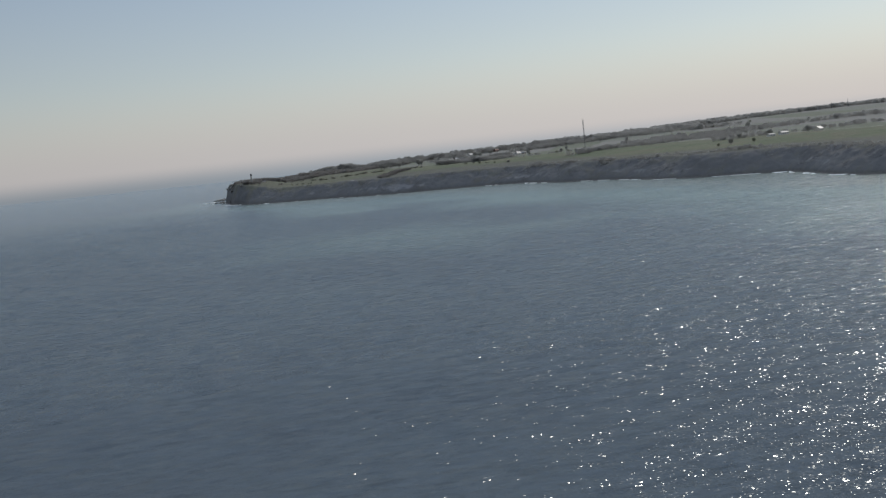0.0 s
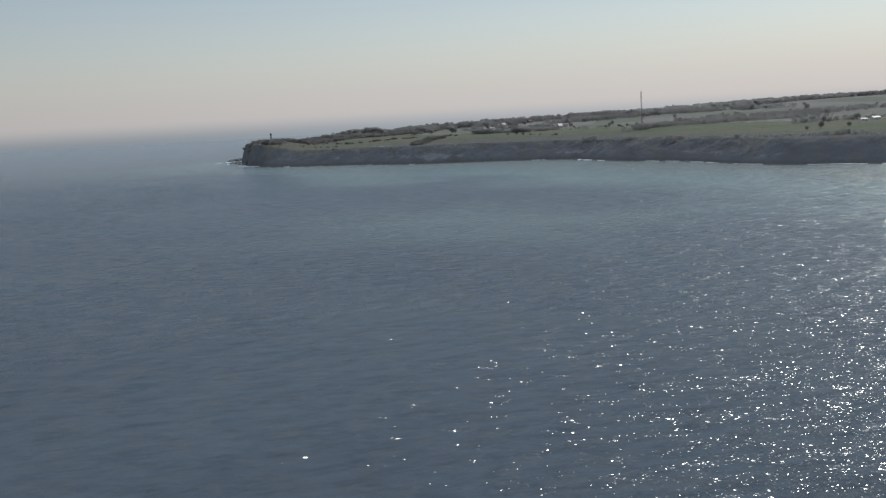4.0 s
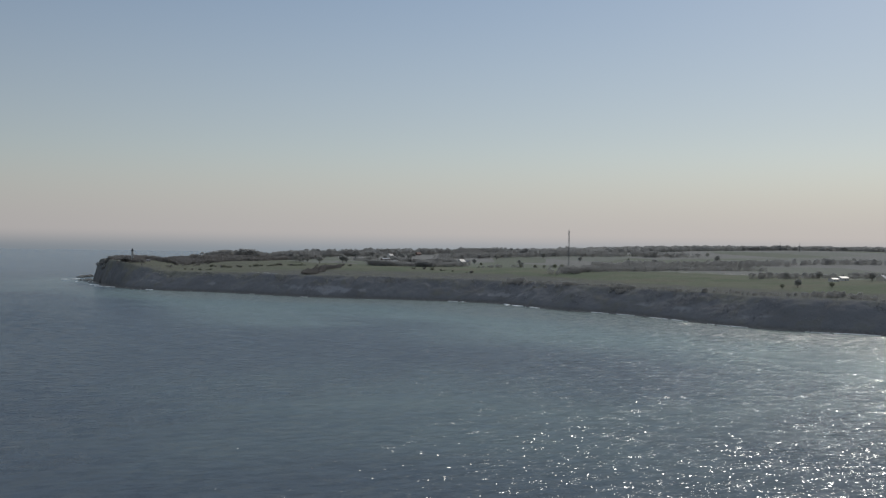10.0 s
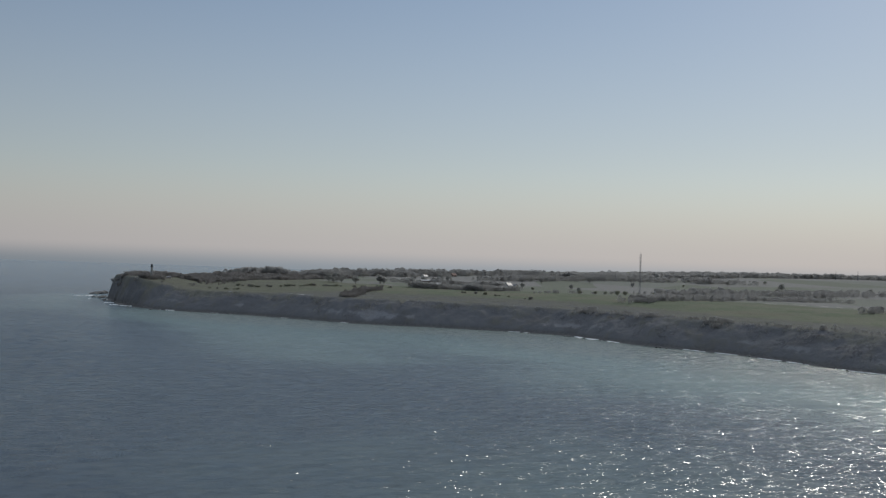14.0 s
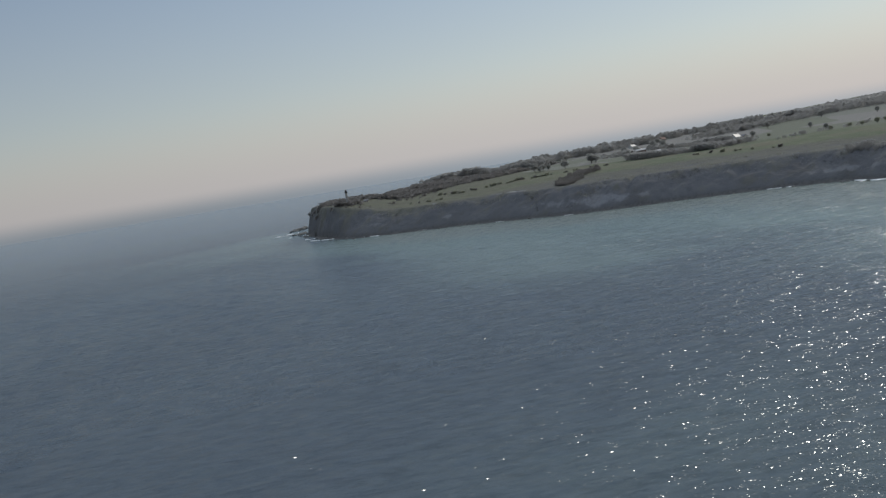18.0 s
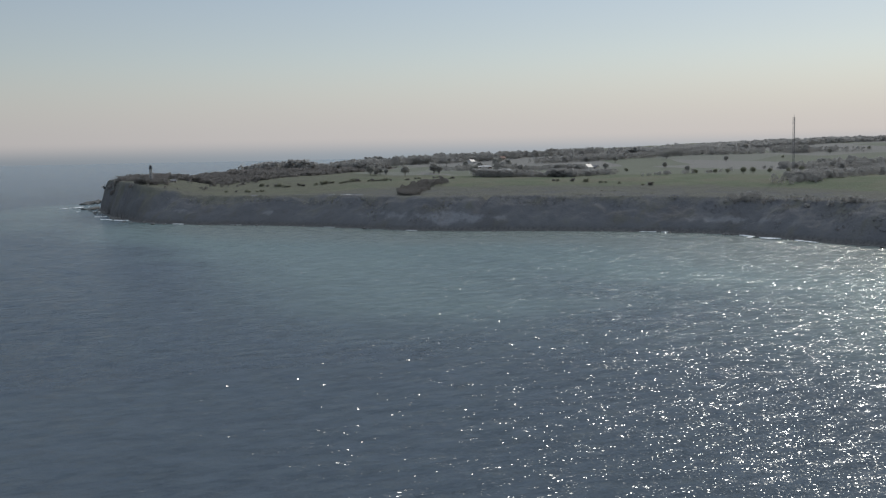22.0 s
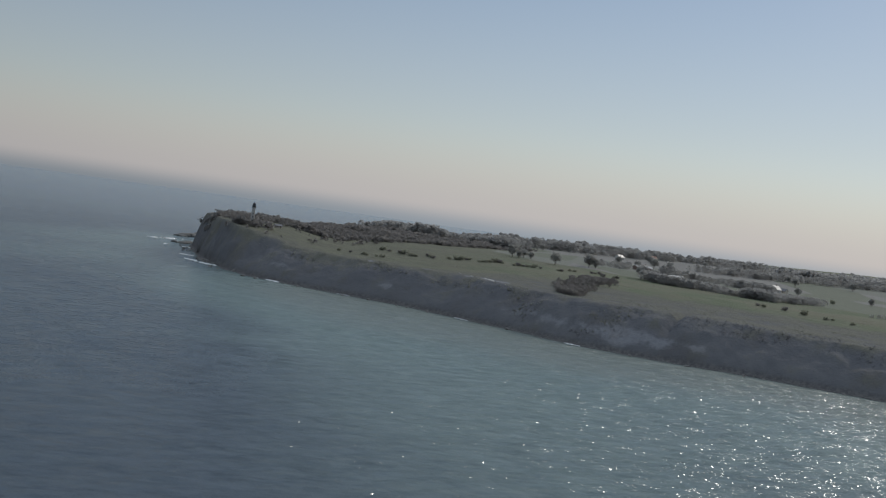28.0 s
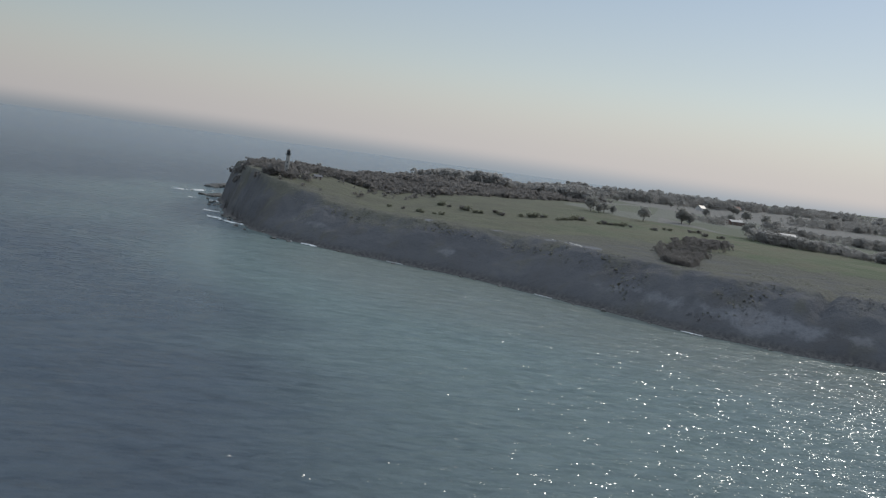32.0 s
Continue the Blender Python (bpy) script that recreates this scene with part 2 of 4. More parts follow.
def leaf_material(name, dark, lite, object_random=False, through_light=0.42):
    """Twigs and leaves: varied clump by clump, or tree by tree."""
    mat, n, s = material(name)
    geo = n.add("ShaderNodeNewGeometry")
    pick = geo.outputs["Random Per Island"]
    if object_random:
        pick = n.math("ADD", n.math("MULTIPLY", pick, 0.5), n.math("MULTIPLY", n.add("ShaderNodeObjectInfo").outputs["Random"], 0.5))
    grain = n.noise(geo.outputs["Position"], 1.4, 3, 0.6)
    tint = n.math("ADD", n.math("ADD", n.math("MULTIPLY", pick, 0.4), 0.15), n.math("MULTIPLY", grain, 0.4))
    colour = n.mix(n.span(tint, 0.15, 0.9), dark, lite)
    n.put(s.inputs["Base Color"], colour)
    n.put(s.inputs["Roughness"], 0.9)
    n.put(s.inputs["Specular IOR Level"], 0.15)
    # Twigs and leaves lie every way; upward normals lighten the shade as haze would.
    lean = n.add("ShaderNodeVectorMath")
    lean.operation = "MULTIPLY_ADD"
    n.put(lean.inputs[0], geo.outputs["Normal"])
    lean.inputs[1].default_value, lean.inputs[2].default_value = (0.3, 0.3, 0.3), (0, 0, 0.75)
    even = n.add("ShaderNodeVectorMath", )
    even.operation = "NORMALIZE"
    n.put(even.inputs[0], lean.outputs[0])
    n.put(s.inputs["Normal"], n.bump(n.noise(geo.outputs["Position"], 0.9, 4, 0.7), 0.35, 0.4, even.outputs[0]))
    # Light passes through the thin twigs and leaves.
    thin = n.add("ShaderNodeBsdfTranslucent", Color=colour)
    blend = n.add("ShaderNodeMixShader", Fac=through_light)
    n.put(blend.inputs[1], s.outputs[0])
    n.put(blend.inputs[2], thin.outputs[0])
    n.tree.links.new(blend.outputs[0], n.out.inputs[0])
    return mat


SEA, LAND = sea_material(), land_material()
# Paler and greyer than real foliage: the haze's lift is put into these colours.
SCRUB = leaf_material("hazed_scrub", (0.250, 0.256, 0.272), (0.300, 0.304, 0.322), False, 0.5)
BROW = leaf_material("olive_brow_scrub", (0.262, 0.268, 0.232), (0.310, 0.314, 0.270), False, 0.55)
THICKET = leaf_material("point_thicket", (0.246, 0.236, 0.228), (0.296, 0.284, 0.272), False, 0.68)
WOOD = leaf_material("hazed_wood", (0.410, 0.406, 0.398), (0.470, 0.464, 0.450), False, 0.72)
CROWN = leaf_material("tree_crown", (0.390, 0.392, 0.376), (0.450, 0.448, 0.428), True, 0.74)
GORSE = leaf_material("green_bush", (0.290, 0.300, 0.240), (0.350, 0.360, 0.284), True, 0.72)
BARK = plain("bark", (0.13, 0.11, 0.09), 0.9, 0.3, 1.0, 0.0, 0.05)
ROCK = plain("shore_rock", (0.15, 0.145, 0.135), 0.85, 0.35, 0.6, 0.0, 0.2)
STONE = plain("pale_tower_stone", (0.33, 0.32, 0.30), 0.85, 0.15, 0.8, 0.0, 0.03)
DARK = plain("dark_lantern_metal", (0.045, 0.045, 0.05), 0.45, 0.2, 1.0, 0.3)
STEEL = plain("galvanised_steel", (0.22, 0.22, 0.22), 0.5, 0.2, 1.0, 0.6)
WHITE = plain("white_plaster", (0.52, 0.50, 0.48), 0.8, 0.08, 0.7)
# Turbine colour darkened to look backlit against the sky.
BACKLIT = plain("backlit_grey", (0.12, 0.125, 0.135), 0.6, 0.1, 0.7)
CREAM = plain("cream_plaster", (0.52, 0.47, 0.40), 0.85, 0.1, 0.7)
BRICK = plain("red_brick", (0.17, 0.12, 0.10), 0.9, 0.2, 1.5)
SLATE = plain("grey_slate_roof", (0.13, 0.13, 0.14), 0.55, 0.25, 1.0, 0.0, 0.05)
TILE = plain("red_tile_roof", (0.17, 0.10, 0.08), 0.75, 0.25, 1.0, 0.0, 0.05)
SHEET = plain("pale_sheet_roof", (0.32, 0.32, 0.32), 0.5, 0.1, 0.6, 0.0)
TIMBER = plain("door_timber", (0.12, 0.09, 0.07), 0.7)
ROAD = plain("pale_gravel", (0.40, 0.375, 0.33), 0.95, 0.15, 0.4)
CHALK = plain("pale_chalk", (0.44, 0.43, 0.40), 0.95, 0.12, 0.6)
GLASS = plain("window_glass", (0.03, 0.035, 0.04), 0.08, 0.1)


def foam_material():
    mat, n, s = material("sea_foam")
    p = n.add("ShaderNodeNewGeometry").outputs["Position"]
    n.put(s.inputs["Base Color"], n.mix(n.span(n.noise(p, 1.1, 4, 0.65), 0.35, 0.6), (0.50, 0.53, 0.53), (0.85, 0.86, 0.85)))
    n.put(s.inputs["Roughness"], 0.8)
    n.put(s.inputs["Normal"], n.bump(n.noise(p, 2.0, 3), 0.6, 0.2))
    return mat


FOAM = foam_material()


# ---------------------------------------------------------------- helpers
def part(name, bm, mat, parent=None, label=""):
    """Links a bmesh as one mesh object under a thing or a part."""
    me = bpy.data.meshes.new(name)
    bm.to_mesh(me)
    bm.free()
    if mat:
        me.materials.append(mat)
    ob = new(name, me)
    if parent:
        ob.parent = parent
    if label:
        ob["label"] = label
    return ob


def sheet(name, verts, faces, mat, smooth=True, **fields):
    """A mesh from arrays, with number fields on its points."""
    me = bpy.data.meshes.new(name)
    me.from_pydata([tuple(v) for v in verts], [], faces)
    for key, values in fields.items():
        layer = me.attributes.new(key, "FLOAT", "POINT")
        layer.data.foreach_set("value", np.asarray(values, np.float32))
    if mat:
        me.materials.append(mat)
    if smooth:
        me.polygons.foreach_set("use_smooth", [True] * len(me.polygons))
    me.update()
    return new(name, me)


def spline(points, step):
    """Points every step metres along a smooth curve through the control points."""
    pts = [Vector(p) for p in points]
    pts = [pts[0] * 2 - pts[1]] + pts + [pts[-1] * 2 - pts[-2]]
    out = []
    for a, b, c, d in zip(pts, pts[1:], pts[2:], pts[3:]):
        k = max(2, int((c - b).length / step))
        for i in range(k):
            t = i / k
            out.append(0.5 * (2 * b + (c - a) * t + (2 * a - 5 * b + 4 * c - d) * t * t + (3 * b - a - 3 * c + d) * t ** 3))
    out.append(pts[-2])
    return np.array([tuple(p) for p in out])


def fbm(x, y, z=0.0, octaves=4):
    return noise.fractal((x, y, z), 1.0, 2.0, octaves, noise_basis="PERLIN_ORIGINAL")


def smooth(x, lo, hi):
    t = np.clip((np.asarray(x, float) - lo) / (hi - lo), 0, 1)
    return t * t * (3 - 2 * t)


# ---------------------------------------------------------------- headland
FRONT = [(-64, 1425), (-57, 1365), (-47, 1300), (-36, 1250), (-22, 1205), (2, 1162), (50, 1120), (104, 1080), (146, 1032), (200, 972),
         (282, 925), (336, 886), (374, 844), (387, 792), (406, 737), (438, 680), (455, 617), (467, 549), (497, 491), (537, 451),
         (556, 408), (547, 330), (546, 272), (575, 195), (622, 78), (670, -116), (718, -440), (760, -900)]
BACK = [(-64, 1425), (-61, 1475), (-46, 1540), (-5, 1660), (40, 1800), (130, 2000), (420, 2350), (900, 2700), (1700, 3000), (2600, 3050),
        (3500, 2800), (4100, 2100), (4400, 1000), (4400, -1300)]
front = spline(FRONT, 2.6)
# Buttresses and clefts along the cliff.
for i, (x, y) in enumerate(front.copy()):
    a, b = front[max(i - 1, 0)], front[min(i + 1, len(front) - 1)]
    run = Vector((b[0] - a[0], b[1] - a[1])).normalized()
    out = (3.2 * fbm(x * 0.04, y * 0.04, 21.0) + 1.1 * fbm(x * 0.16, y * 0.16, 4.0, 2)) * min(i / 12, 1)
    front[i] += (run.y * out, -run.x * out)
raw = spline(BACK, 10.0)
NS = len(front)
# The far shore is walked in the same number of steps as the near one.
f_len = np.concatenate([[0], np.cumsum(np.hypot(*np.diff(front, axis=0).T))])
b_len = np.concatenate([[0], np.cumsum(np.hypot(*np.diff(raw, axis=0).T))])
pace = (f_len / f_len[-1]) ** 1.25 * b_len[-1]
back_shore = np.stack([np.interp(pace, b_len, raw[:, k]) for k in (0, 1)], 1)
front_rough, back_rough = front[::4], raw[::3]


def coast_distance(x, y, line):
    """Distance from points to a polyline, in slices."""
    a, b = line[:-1], line[1:]
    d = b - a
    ll = (d ** 2).sum(1)
    out = np.empty(len(x))
    for i in range(0, len(x), 4000):
        px, py = x[i:i + 4000, None], y[i:i + 4000, None]
        t = np.clip(((px - a[:, 0]) * d[:, 0] + (py - a[:, 1]) * d[:, 1]) / ll, 0, 1)
        out[i:i + 4000] = np.sqrt(((px - a[:, 0] - t * d[:, 0]) ** 2 + (py - a[:, 1] - t * d[:, 1]) ** 2).min(1))
    return out


def inside_land(x, y):
    """Whether points lie inside the outline of the headland."""
    ring_xy = np.concatenate([front_rough, back_rough[::-1]])
    ax, ay = ring_xy[:, 0], ring_xy[:, 1]
    bx, by = np.roll(ax, -1), np.roll(ay, -1)
    out = np.zeros(len(x), bool)
    for i in range(0, len(x), 4000):
        px, py = x[i:i + 4000, None], y[i:i + 4000, None]
        cross = ((ay > py) != (by > py)) & (px < (bx - ax) * (py - ay) / (by - ay + 1e-9) + ax)
        out[i:i + 4000] = cross.sum(1) % 2 == 1
    return out


ADDED_CLEFT = ((226, 958), (0.60, 0.80))      # added cleft, no real one known: its mouth, and its way inland


def knoll(x, y):
    return math.exp(-((((x + 40) / 85) ** 2 + ((y - 1310) / 125) ** 2) ** 2))


def plateau(x, y):
    """Height of the land well behind the cliff's edge."""
    h = 31 + 2.0 * fbm(x * 0.0045, y * 0.0045, 3.1)
    h += 7 * float(smooth(x, 420, 950)) * float(smooth(y, 1300, 1850))
    h += 4 * float(smooth(y, 1500, 2200)) + 13 * float(smooth(x, 700, 1700)) * float(smooth(y, 0, 1400))
    return h + 4.0 * knoll(x, y) + 3.0 * math.exp(-(((x - 60) / 90) ** 2 + ((y - 1420) / 130) ** 2))


def ground(x, y, d):
    """Height of the land at a point that lies d metres behind the shore."""
    k = knoll(x, y)
    steep = 34 - 23 * min(k * 1.3, 1) + 7 * fbm(x * 0.016, y * 0.016, 7.7)
    top = plateau(x, y)
    edge = top * (0.75 + 0.22 * min(k * 1.3, 1))
    r = fbm(x * 0.022, y * 0.022, 1.3)
    r2 = fbm(x * 0.07, y * 0.07, 2.9)
    t = min(max(d - 3.0, 0.0) / max(steep, 8), 1.0)
    lower, bell = t ** 0.72, math.sin(math.pi * min(t, 1.0))
    z = 0.28 * min(d, 4.0) + (edge - 1.1) * lower * (1 + 0.24 * r * bell + (0.10 + 0.16 * k) * r2 * bell)
    z += (top - edge) * float(smooth(d, steep, steep + 150))
    gx, gy = x - ADDED_CLEFT[0][0], y - ADDED_CLEFT[0][1]
    along, across = gx * ADDED_CLEFT[1][0] + gy * ADDED_CLEFT[1][1], gx * ADDED_CLEFT[1][1] - gy * ADDED_CLEFT[1][0]
    if 0 < along < 70:
        z -= 4 * math.sin(math.pi * along / 70) * math.exp(-(across / 2.6) ** 2)
    knobs = 0.9 * fbm(x * 0.21, y * 0.21, 8.0, 2) * min(max(d - 3, 0) / 6, 1) * (1 - float(smooth(d, 40, 60)))
    knobs += (0.6 + 1.6 * k) * fbm(x * 0.11, y * 0.11, z * 0.16, 3) * bell
    return z + knobs + 0.5 * fbm(x * 0.05, y * 0.05, 5.0) * min(d / 12, 1)


def land_at(x, y):
    px, py = np.array([x], float), np.array([y], float)
    return ground(x, y, min(coast_distance(px, py, front_rough)[0], coast_distance(px, py, back_rough)[0]))


widths = np.hypot(*(back_shore - front).T)
rows = []
for i in range(NS):
    L = widths[i]
    belt = min(76.0, L * 0.34)
    d = np.concatenate([np.linspace(0, 1, 36) ** 1.4 * belt, belt + (L - 2 * belt) * (np.linspace(0, 1, 52)[1:] ** 1.9), L - belt * (1 - np.linspace(0, 1, 10)[1:])])
    u = (d / max(L, 1e-6))[:, None]
    rows.append(front[i] * (1 - u) + back_shore[i] * u)
grid = np.array(rows)
NU = grid.shape[1]
flat = grid.reshape(-1, 2)
d_any = np.minimum(coast_distance(flat[:, 0], flat[:, 1], front_rough), coast_distance(flat[:, 0], flat[:, 1], back_rough))
heights = np.array([ground(x, y, d) for (x, y), d in zip(flat, d_any)]).reshape(NS, NU)
heights[:, 0], heights[:, -1], heights[0, :] = -1.0, -1.0, -1.0
heights = heights.reshape(-1)
tip_near = np.array([knoll(x, y) for x, y in flat])
shelf = 1 - 0.6 * smooth(tip_near, 0.2, 0.7)
brow = 68 * smooth(flat[:, 0], 105, 232) - 20 * smooth(flat[:, 0], 380, 520)      # scrub limit shaped to fit the grass edge in the camera's view
grassy = np.maximum(smooth(d_any - brow, 14 * shelf, 68 * shelf), 0.30 * smooth(d_any, 18, 50))
heath = 0.9 * (1 - smooth(flat[:, 0] - 0.35 * (flat[:, 1] - 1150), 80, 260)) * (flat[:, 1] > 1000)
inland = smooth(d_any, 250, 340)
patchy = np.array([fbm(x * 0.009, y * 0.009, 9.0) for x, y in flat])
stretch = np.exp(-((flat[:, 0] - 195) / 75) ** 2) * (flat[:, 1] < 1200)
bare = np.clip(1 - np.abs(d_any - 12) / 13, 0, 1) * np.clip(0.1 + 0.5 * stretch + 0.45 * smooth(patchy, 0.0, 0.45), 0, 1) 
for bx, by, br in ((147, 1099, 4.5), (162, 1083, 5.5), (155, 1090, 3.0), (120, 1120, 3.0), (84, 1144, 2.5)):
    bare += 2.6 * np.exp(-((flat[:, 0] - bx) ** 2 + (flat[:, 1] - by) ** 2) / br ** 2)
beach = 1 - smooth(d_any, 3.0, 4.5)
faces = [(i * NU + j, i * NU + j + 1, (i + 1) * NU + j + 1, (i + 1) * NU + j) for i in range(NS - 1) for j in range(NU - 1)]
land = sheet("ground", np.column_stack([flat, heights]), faces, LAND, grassy=grassy, bare=bare, beach=beach, inland=inland, heath=heath)
tagged(land, "grassy headland with scrub-grown grey clay cliffs above the sea", "headland", kind="structure")

# ---------------------------------------------------------------- sea
def lines(lo, hi, step, reach):
    mid = np.arange(lo, hi + step, step)
    out = np.geomspace(step * 2, reach, 46)
    return np.concatenate([lo - out[::-1], mid, hi + out])


gx, gy = lines(-430, 640, 2.6, 8000), lines(-420, 1440, 2.6, 8000)
X, Y = np.meshgrid(gx, gy, indexing="ij")
px, py = X.ravel(), Y.ravel()
rng = np.random.default_rng(5)
calm = smooth(px, -430, -250) * smooth(640 - px, 0, 60) * smooth(py, -420, -340) * smooth(1440 - py, 0, 720)
sz = np.zeros(len(px))
for k in range(30):
    length = 6.5 * (14 / 6.5) ** rng.random()
    heading = radians(rng.normal(-62, 26))
    wave = 2 * math.pi / length
    phase = wave * (px * math.cos(heading) + py * math.sin(heading)) + rng.random() * 6.28
    gusts = 0.7 + 0.3 * np.sin(px * 0.011 * rng.random() + py * 0.013 * rng.random() + 6 * rng.random())
    sz += 0.0040 * length ** 0.95 * np.sin(phase + 0.5 * np.sin(phase)) * gusts
sd = coast_distance(px[::1], py[::1], front[::12])
within = inside_land(px, py)
plume = np.exp(-((px - 125) / 165) ** 2 - ((py - 790) / 290) ** 2) * 0.52       # clay washed off the cliff
# A fainter pale patch, added to lighten the water further along.
plume = np.maximum(plume, 0.34 * np.exp(-((px - 140) / 190) ** 2 - ((py - 170) / 260) ** 2))
dark_patch = 0.28 * np.exp(-((px + 95) / 120) ** 2 - ((py - 640) / 230) ** 2)               # darker patch of water off the point
shallow = np.where(within, 1.0, np.maximum(np.exp(-np.maximum(sd - 60, 0) / 165), plume))
shallow *= np.where(within, 1.0, 0.35 + 0.65 * smooth(px - 0.12 * (py - 900), -110, 60))
shallow = np.where(within, 1.0, shallow - 1.1 * dark_patch)
sz *= calm * np.clip(0.35 + sd / 120, 0, 1)
NX, NY = len(gx), len(gy)
idx = np.arange(NX * NY).reshape(NX, NY)
quads = np.stack([idx[:-1, :-1], idx[1:, :-1], idx[1:, 1:], idx[:-1, 1:]], -1).reshape(-1, 4)
keep = ~((within & (sd > 30))[quads].all(1))


def fast_mesh(name, verts, polys, mat, smooth_faces=True, **fields):
    """A mesh of equal-sized faces from arrays."""
    me = bpy.data.meshes.new(name)
    n, k = polys.shape
    me.vertices.add(len(verts))
    me.vertices.foreach_set("co", np.asarray(verts, np.float32).ravel())
    me.loops.add(n * k)
    me.loops.foreach_set("vertex_index", polys.astype(np.int32).ravel())
    me.polygons.add(n)
    me.polygons.foreach_set("loop_start", np.arange(0, n * k, k, dtype=np.int32))
    for key, values in fields.items():
        layer = me.attributes.new(key, "FLOAT", "POINT")
        layer.data.foreach_set("value", np.asarray(values, np.float32))
    me.polygons.foreach_set("use_smooth", np.full(n, smooth_faces))
    if mat:
        me.materials.append(mat)
    me.update(calc_edges=True)
    return me


sea = new("water", fast_mesh("water", np.column_stack([px, py, sz]), quads[keep], SEA, shallow=shallow))
tagged(sea, "choppy blue-green sea glittering towards the sun", "sea", kind="structure")


# ---------------------------------------------------------------- shapes
def cone(bm, r1, r2, z0, z1, sides=16, x=0.0, y=0.0):
    m = Matrix.Translation((x, y, (z0 + z1) / 2))
    return bmesh.ops.create_cone(bm, cap_ends=True, segments=sides, radius1=r1, radius2=r2, depth=z1 - z0, matrix=m)


def box(bm, x0, x1, y0, y1, z0, z1):
    m = Matrix.LocRotScale(((x0 + x1) / 2, (y0 + y1) / 2, (z0 + z1) / 2), None, (x1 - x0, y1 - y0, z1 - z0))
    return bmesh.ops.create_cube(bm, size=1, matrix=m)


def rod(bm, a, b, r, sides=5, r2=None):
    a, b = Vector(a), Vector(b)
    d = b - a
    m = Matrix.Translation((a + b) / 2) @ d.to_track_quat("Z", "Y").to_matrix().to_4x4()
    bmesh.ops.create_cone(bm, cap_ends=True, segments=sides, radius1=r, radius2=r if r2 is None else r2, depth=d.length, matrix=m)


def made(fill, *args, **kw):
    bm = bmesh.new()
    fill(bm, *args, **kw)
    return bm


def base(name, x, y, z, turn=0.0):
    ob = new(name)
    ob.matrix_basis = pose(x, y, z, 0, 0, turn)
    return ob


def spray_shape(seed, count=9):
    """A loose spray of twigs and leaves: small flat pieces lying every way."""
    r = random.Random(seed)
    v, f = [], []
    for k in range(count):
        way = Vector((r.gauss(0, 1), r.gauss(0, 1), r.gauss(0, 1))).normalized()
        mid = way * (r.random() ** 0.4 * 0.95)
        side = way.orthogonal().normalized()
        side = Matrix.Rotation(r.uniform(0, 6.28), 3, way) @ side
        other = (way.cross(side) + way * r.uniform(-0.8, 0.8)).normalized()
        size = r.uniform(0.45, 0.78)
        v += [tuple(mid + side * size), tuple(mid - side * size * 0.6 + other * size * 0.8), tuple(mid - side * size * 0.5 - other * size * 0.8)]
        f.append((3 * k, 3 * k + 1, 3 * k + 2))
    return np.array(v), np.array(f)


SPRAY = [spray_shape(80 + s) for s in range(8)]


def clumps(name, places, sizes, mat, shapes, seed, squash=0.8):
    """One mesh of many clumps at places, each turned and sized."""
    r = np.random.default_rng(seed)
    vs, fs, at = [], [], 0
    pick = r.integers(0, len(shapes), len(places))
    turn = r.random(len(places)) * 6.283
    for (x, y, z), size, k, a in zip(places, sizes, pick, turn):
        v, f = shapes[k]
        ca, sa = math.cos(a), math.sin(a)
        q = np.empty_like(v)
        q[:, 0], q[:, 1] = (v[:, 0] * ca - v[:, 1] * sa) * size + x, (v[:, 0] * sa + v[:, 1] * ca) * size + y
        q[:, 2] = v[:, 2] * size * squash + z
        vs.append(q)
        fs.append(f + at)
        at += len(v)
    return fast_mesh(name, np.concatenate(vs), np.concatenate(fs), mat, True)


# ---------------------------------------------------------------- scrub and woods
def scatter(count, x0, x1, y0, y1, seed):
    r = np.random.default_rng(seed)
    return r.uniform(x0, x1, count), r.uniform(y0, y1, count), r.random(count)


def stand(name, pts, lo, hi, per, mat, seed, label, category, shapes=SPRAY, fat=1.2, squash=0.8):
    """A stand of bushes or far trees as one object: several clumps for each."""
    r = np.random.default_rng(seed)
    places, sizes = [], []
    for x, y, z, *grown in pts:
        h = lo + (hi - lo) * min(1.0, max(0.0, 0.5 + 0.9 * fbm(x * 0.04, y * 0.04, seed))) * r.uniform(0.75, 1.0)
        h *= grown[0] if grown else 1.0
        for _ in range(per):
            a, q = r.random() * 6.283, h * 0.42 * math.sqrt(r.random())
            up = h * r.uniform(0.10, 0.88) * (1 - 0.45 * (q / (h * 0.42)) ** 2)
            places.append((x + q * math.cos(a), y + q * math.sin(a), z + up))
            sizes.append(fat * min(h, 5 + 0.5 * h) * r.uniform(0.08, 0.2))
    ob = new(name, clumps(name, places, sizes, mat, shapes, seed + 1, squash))
    return tagged(ob, label, category, kind="stuff")


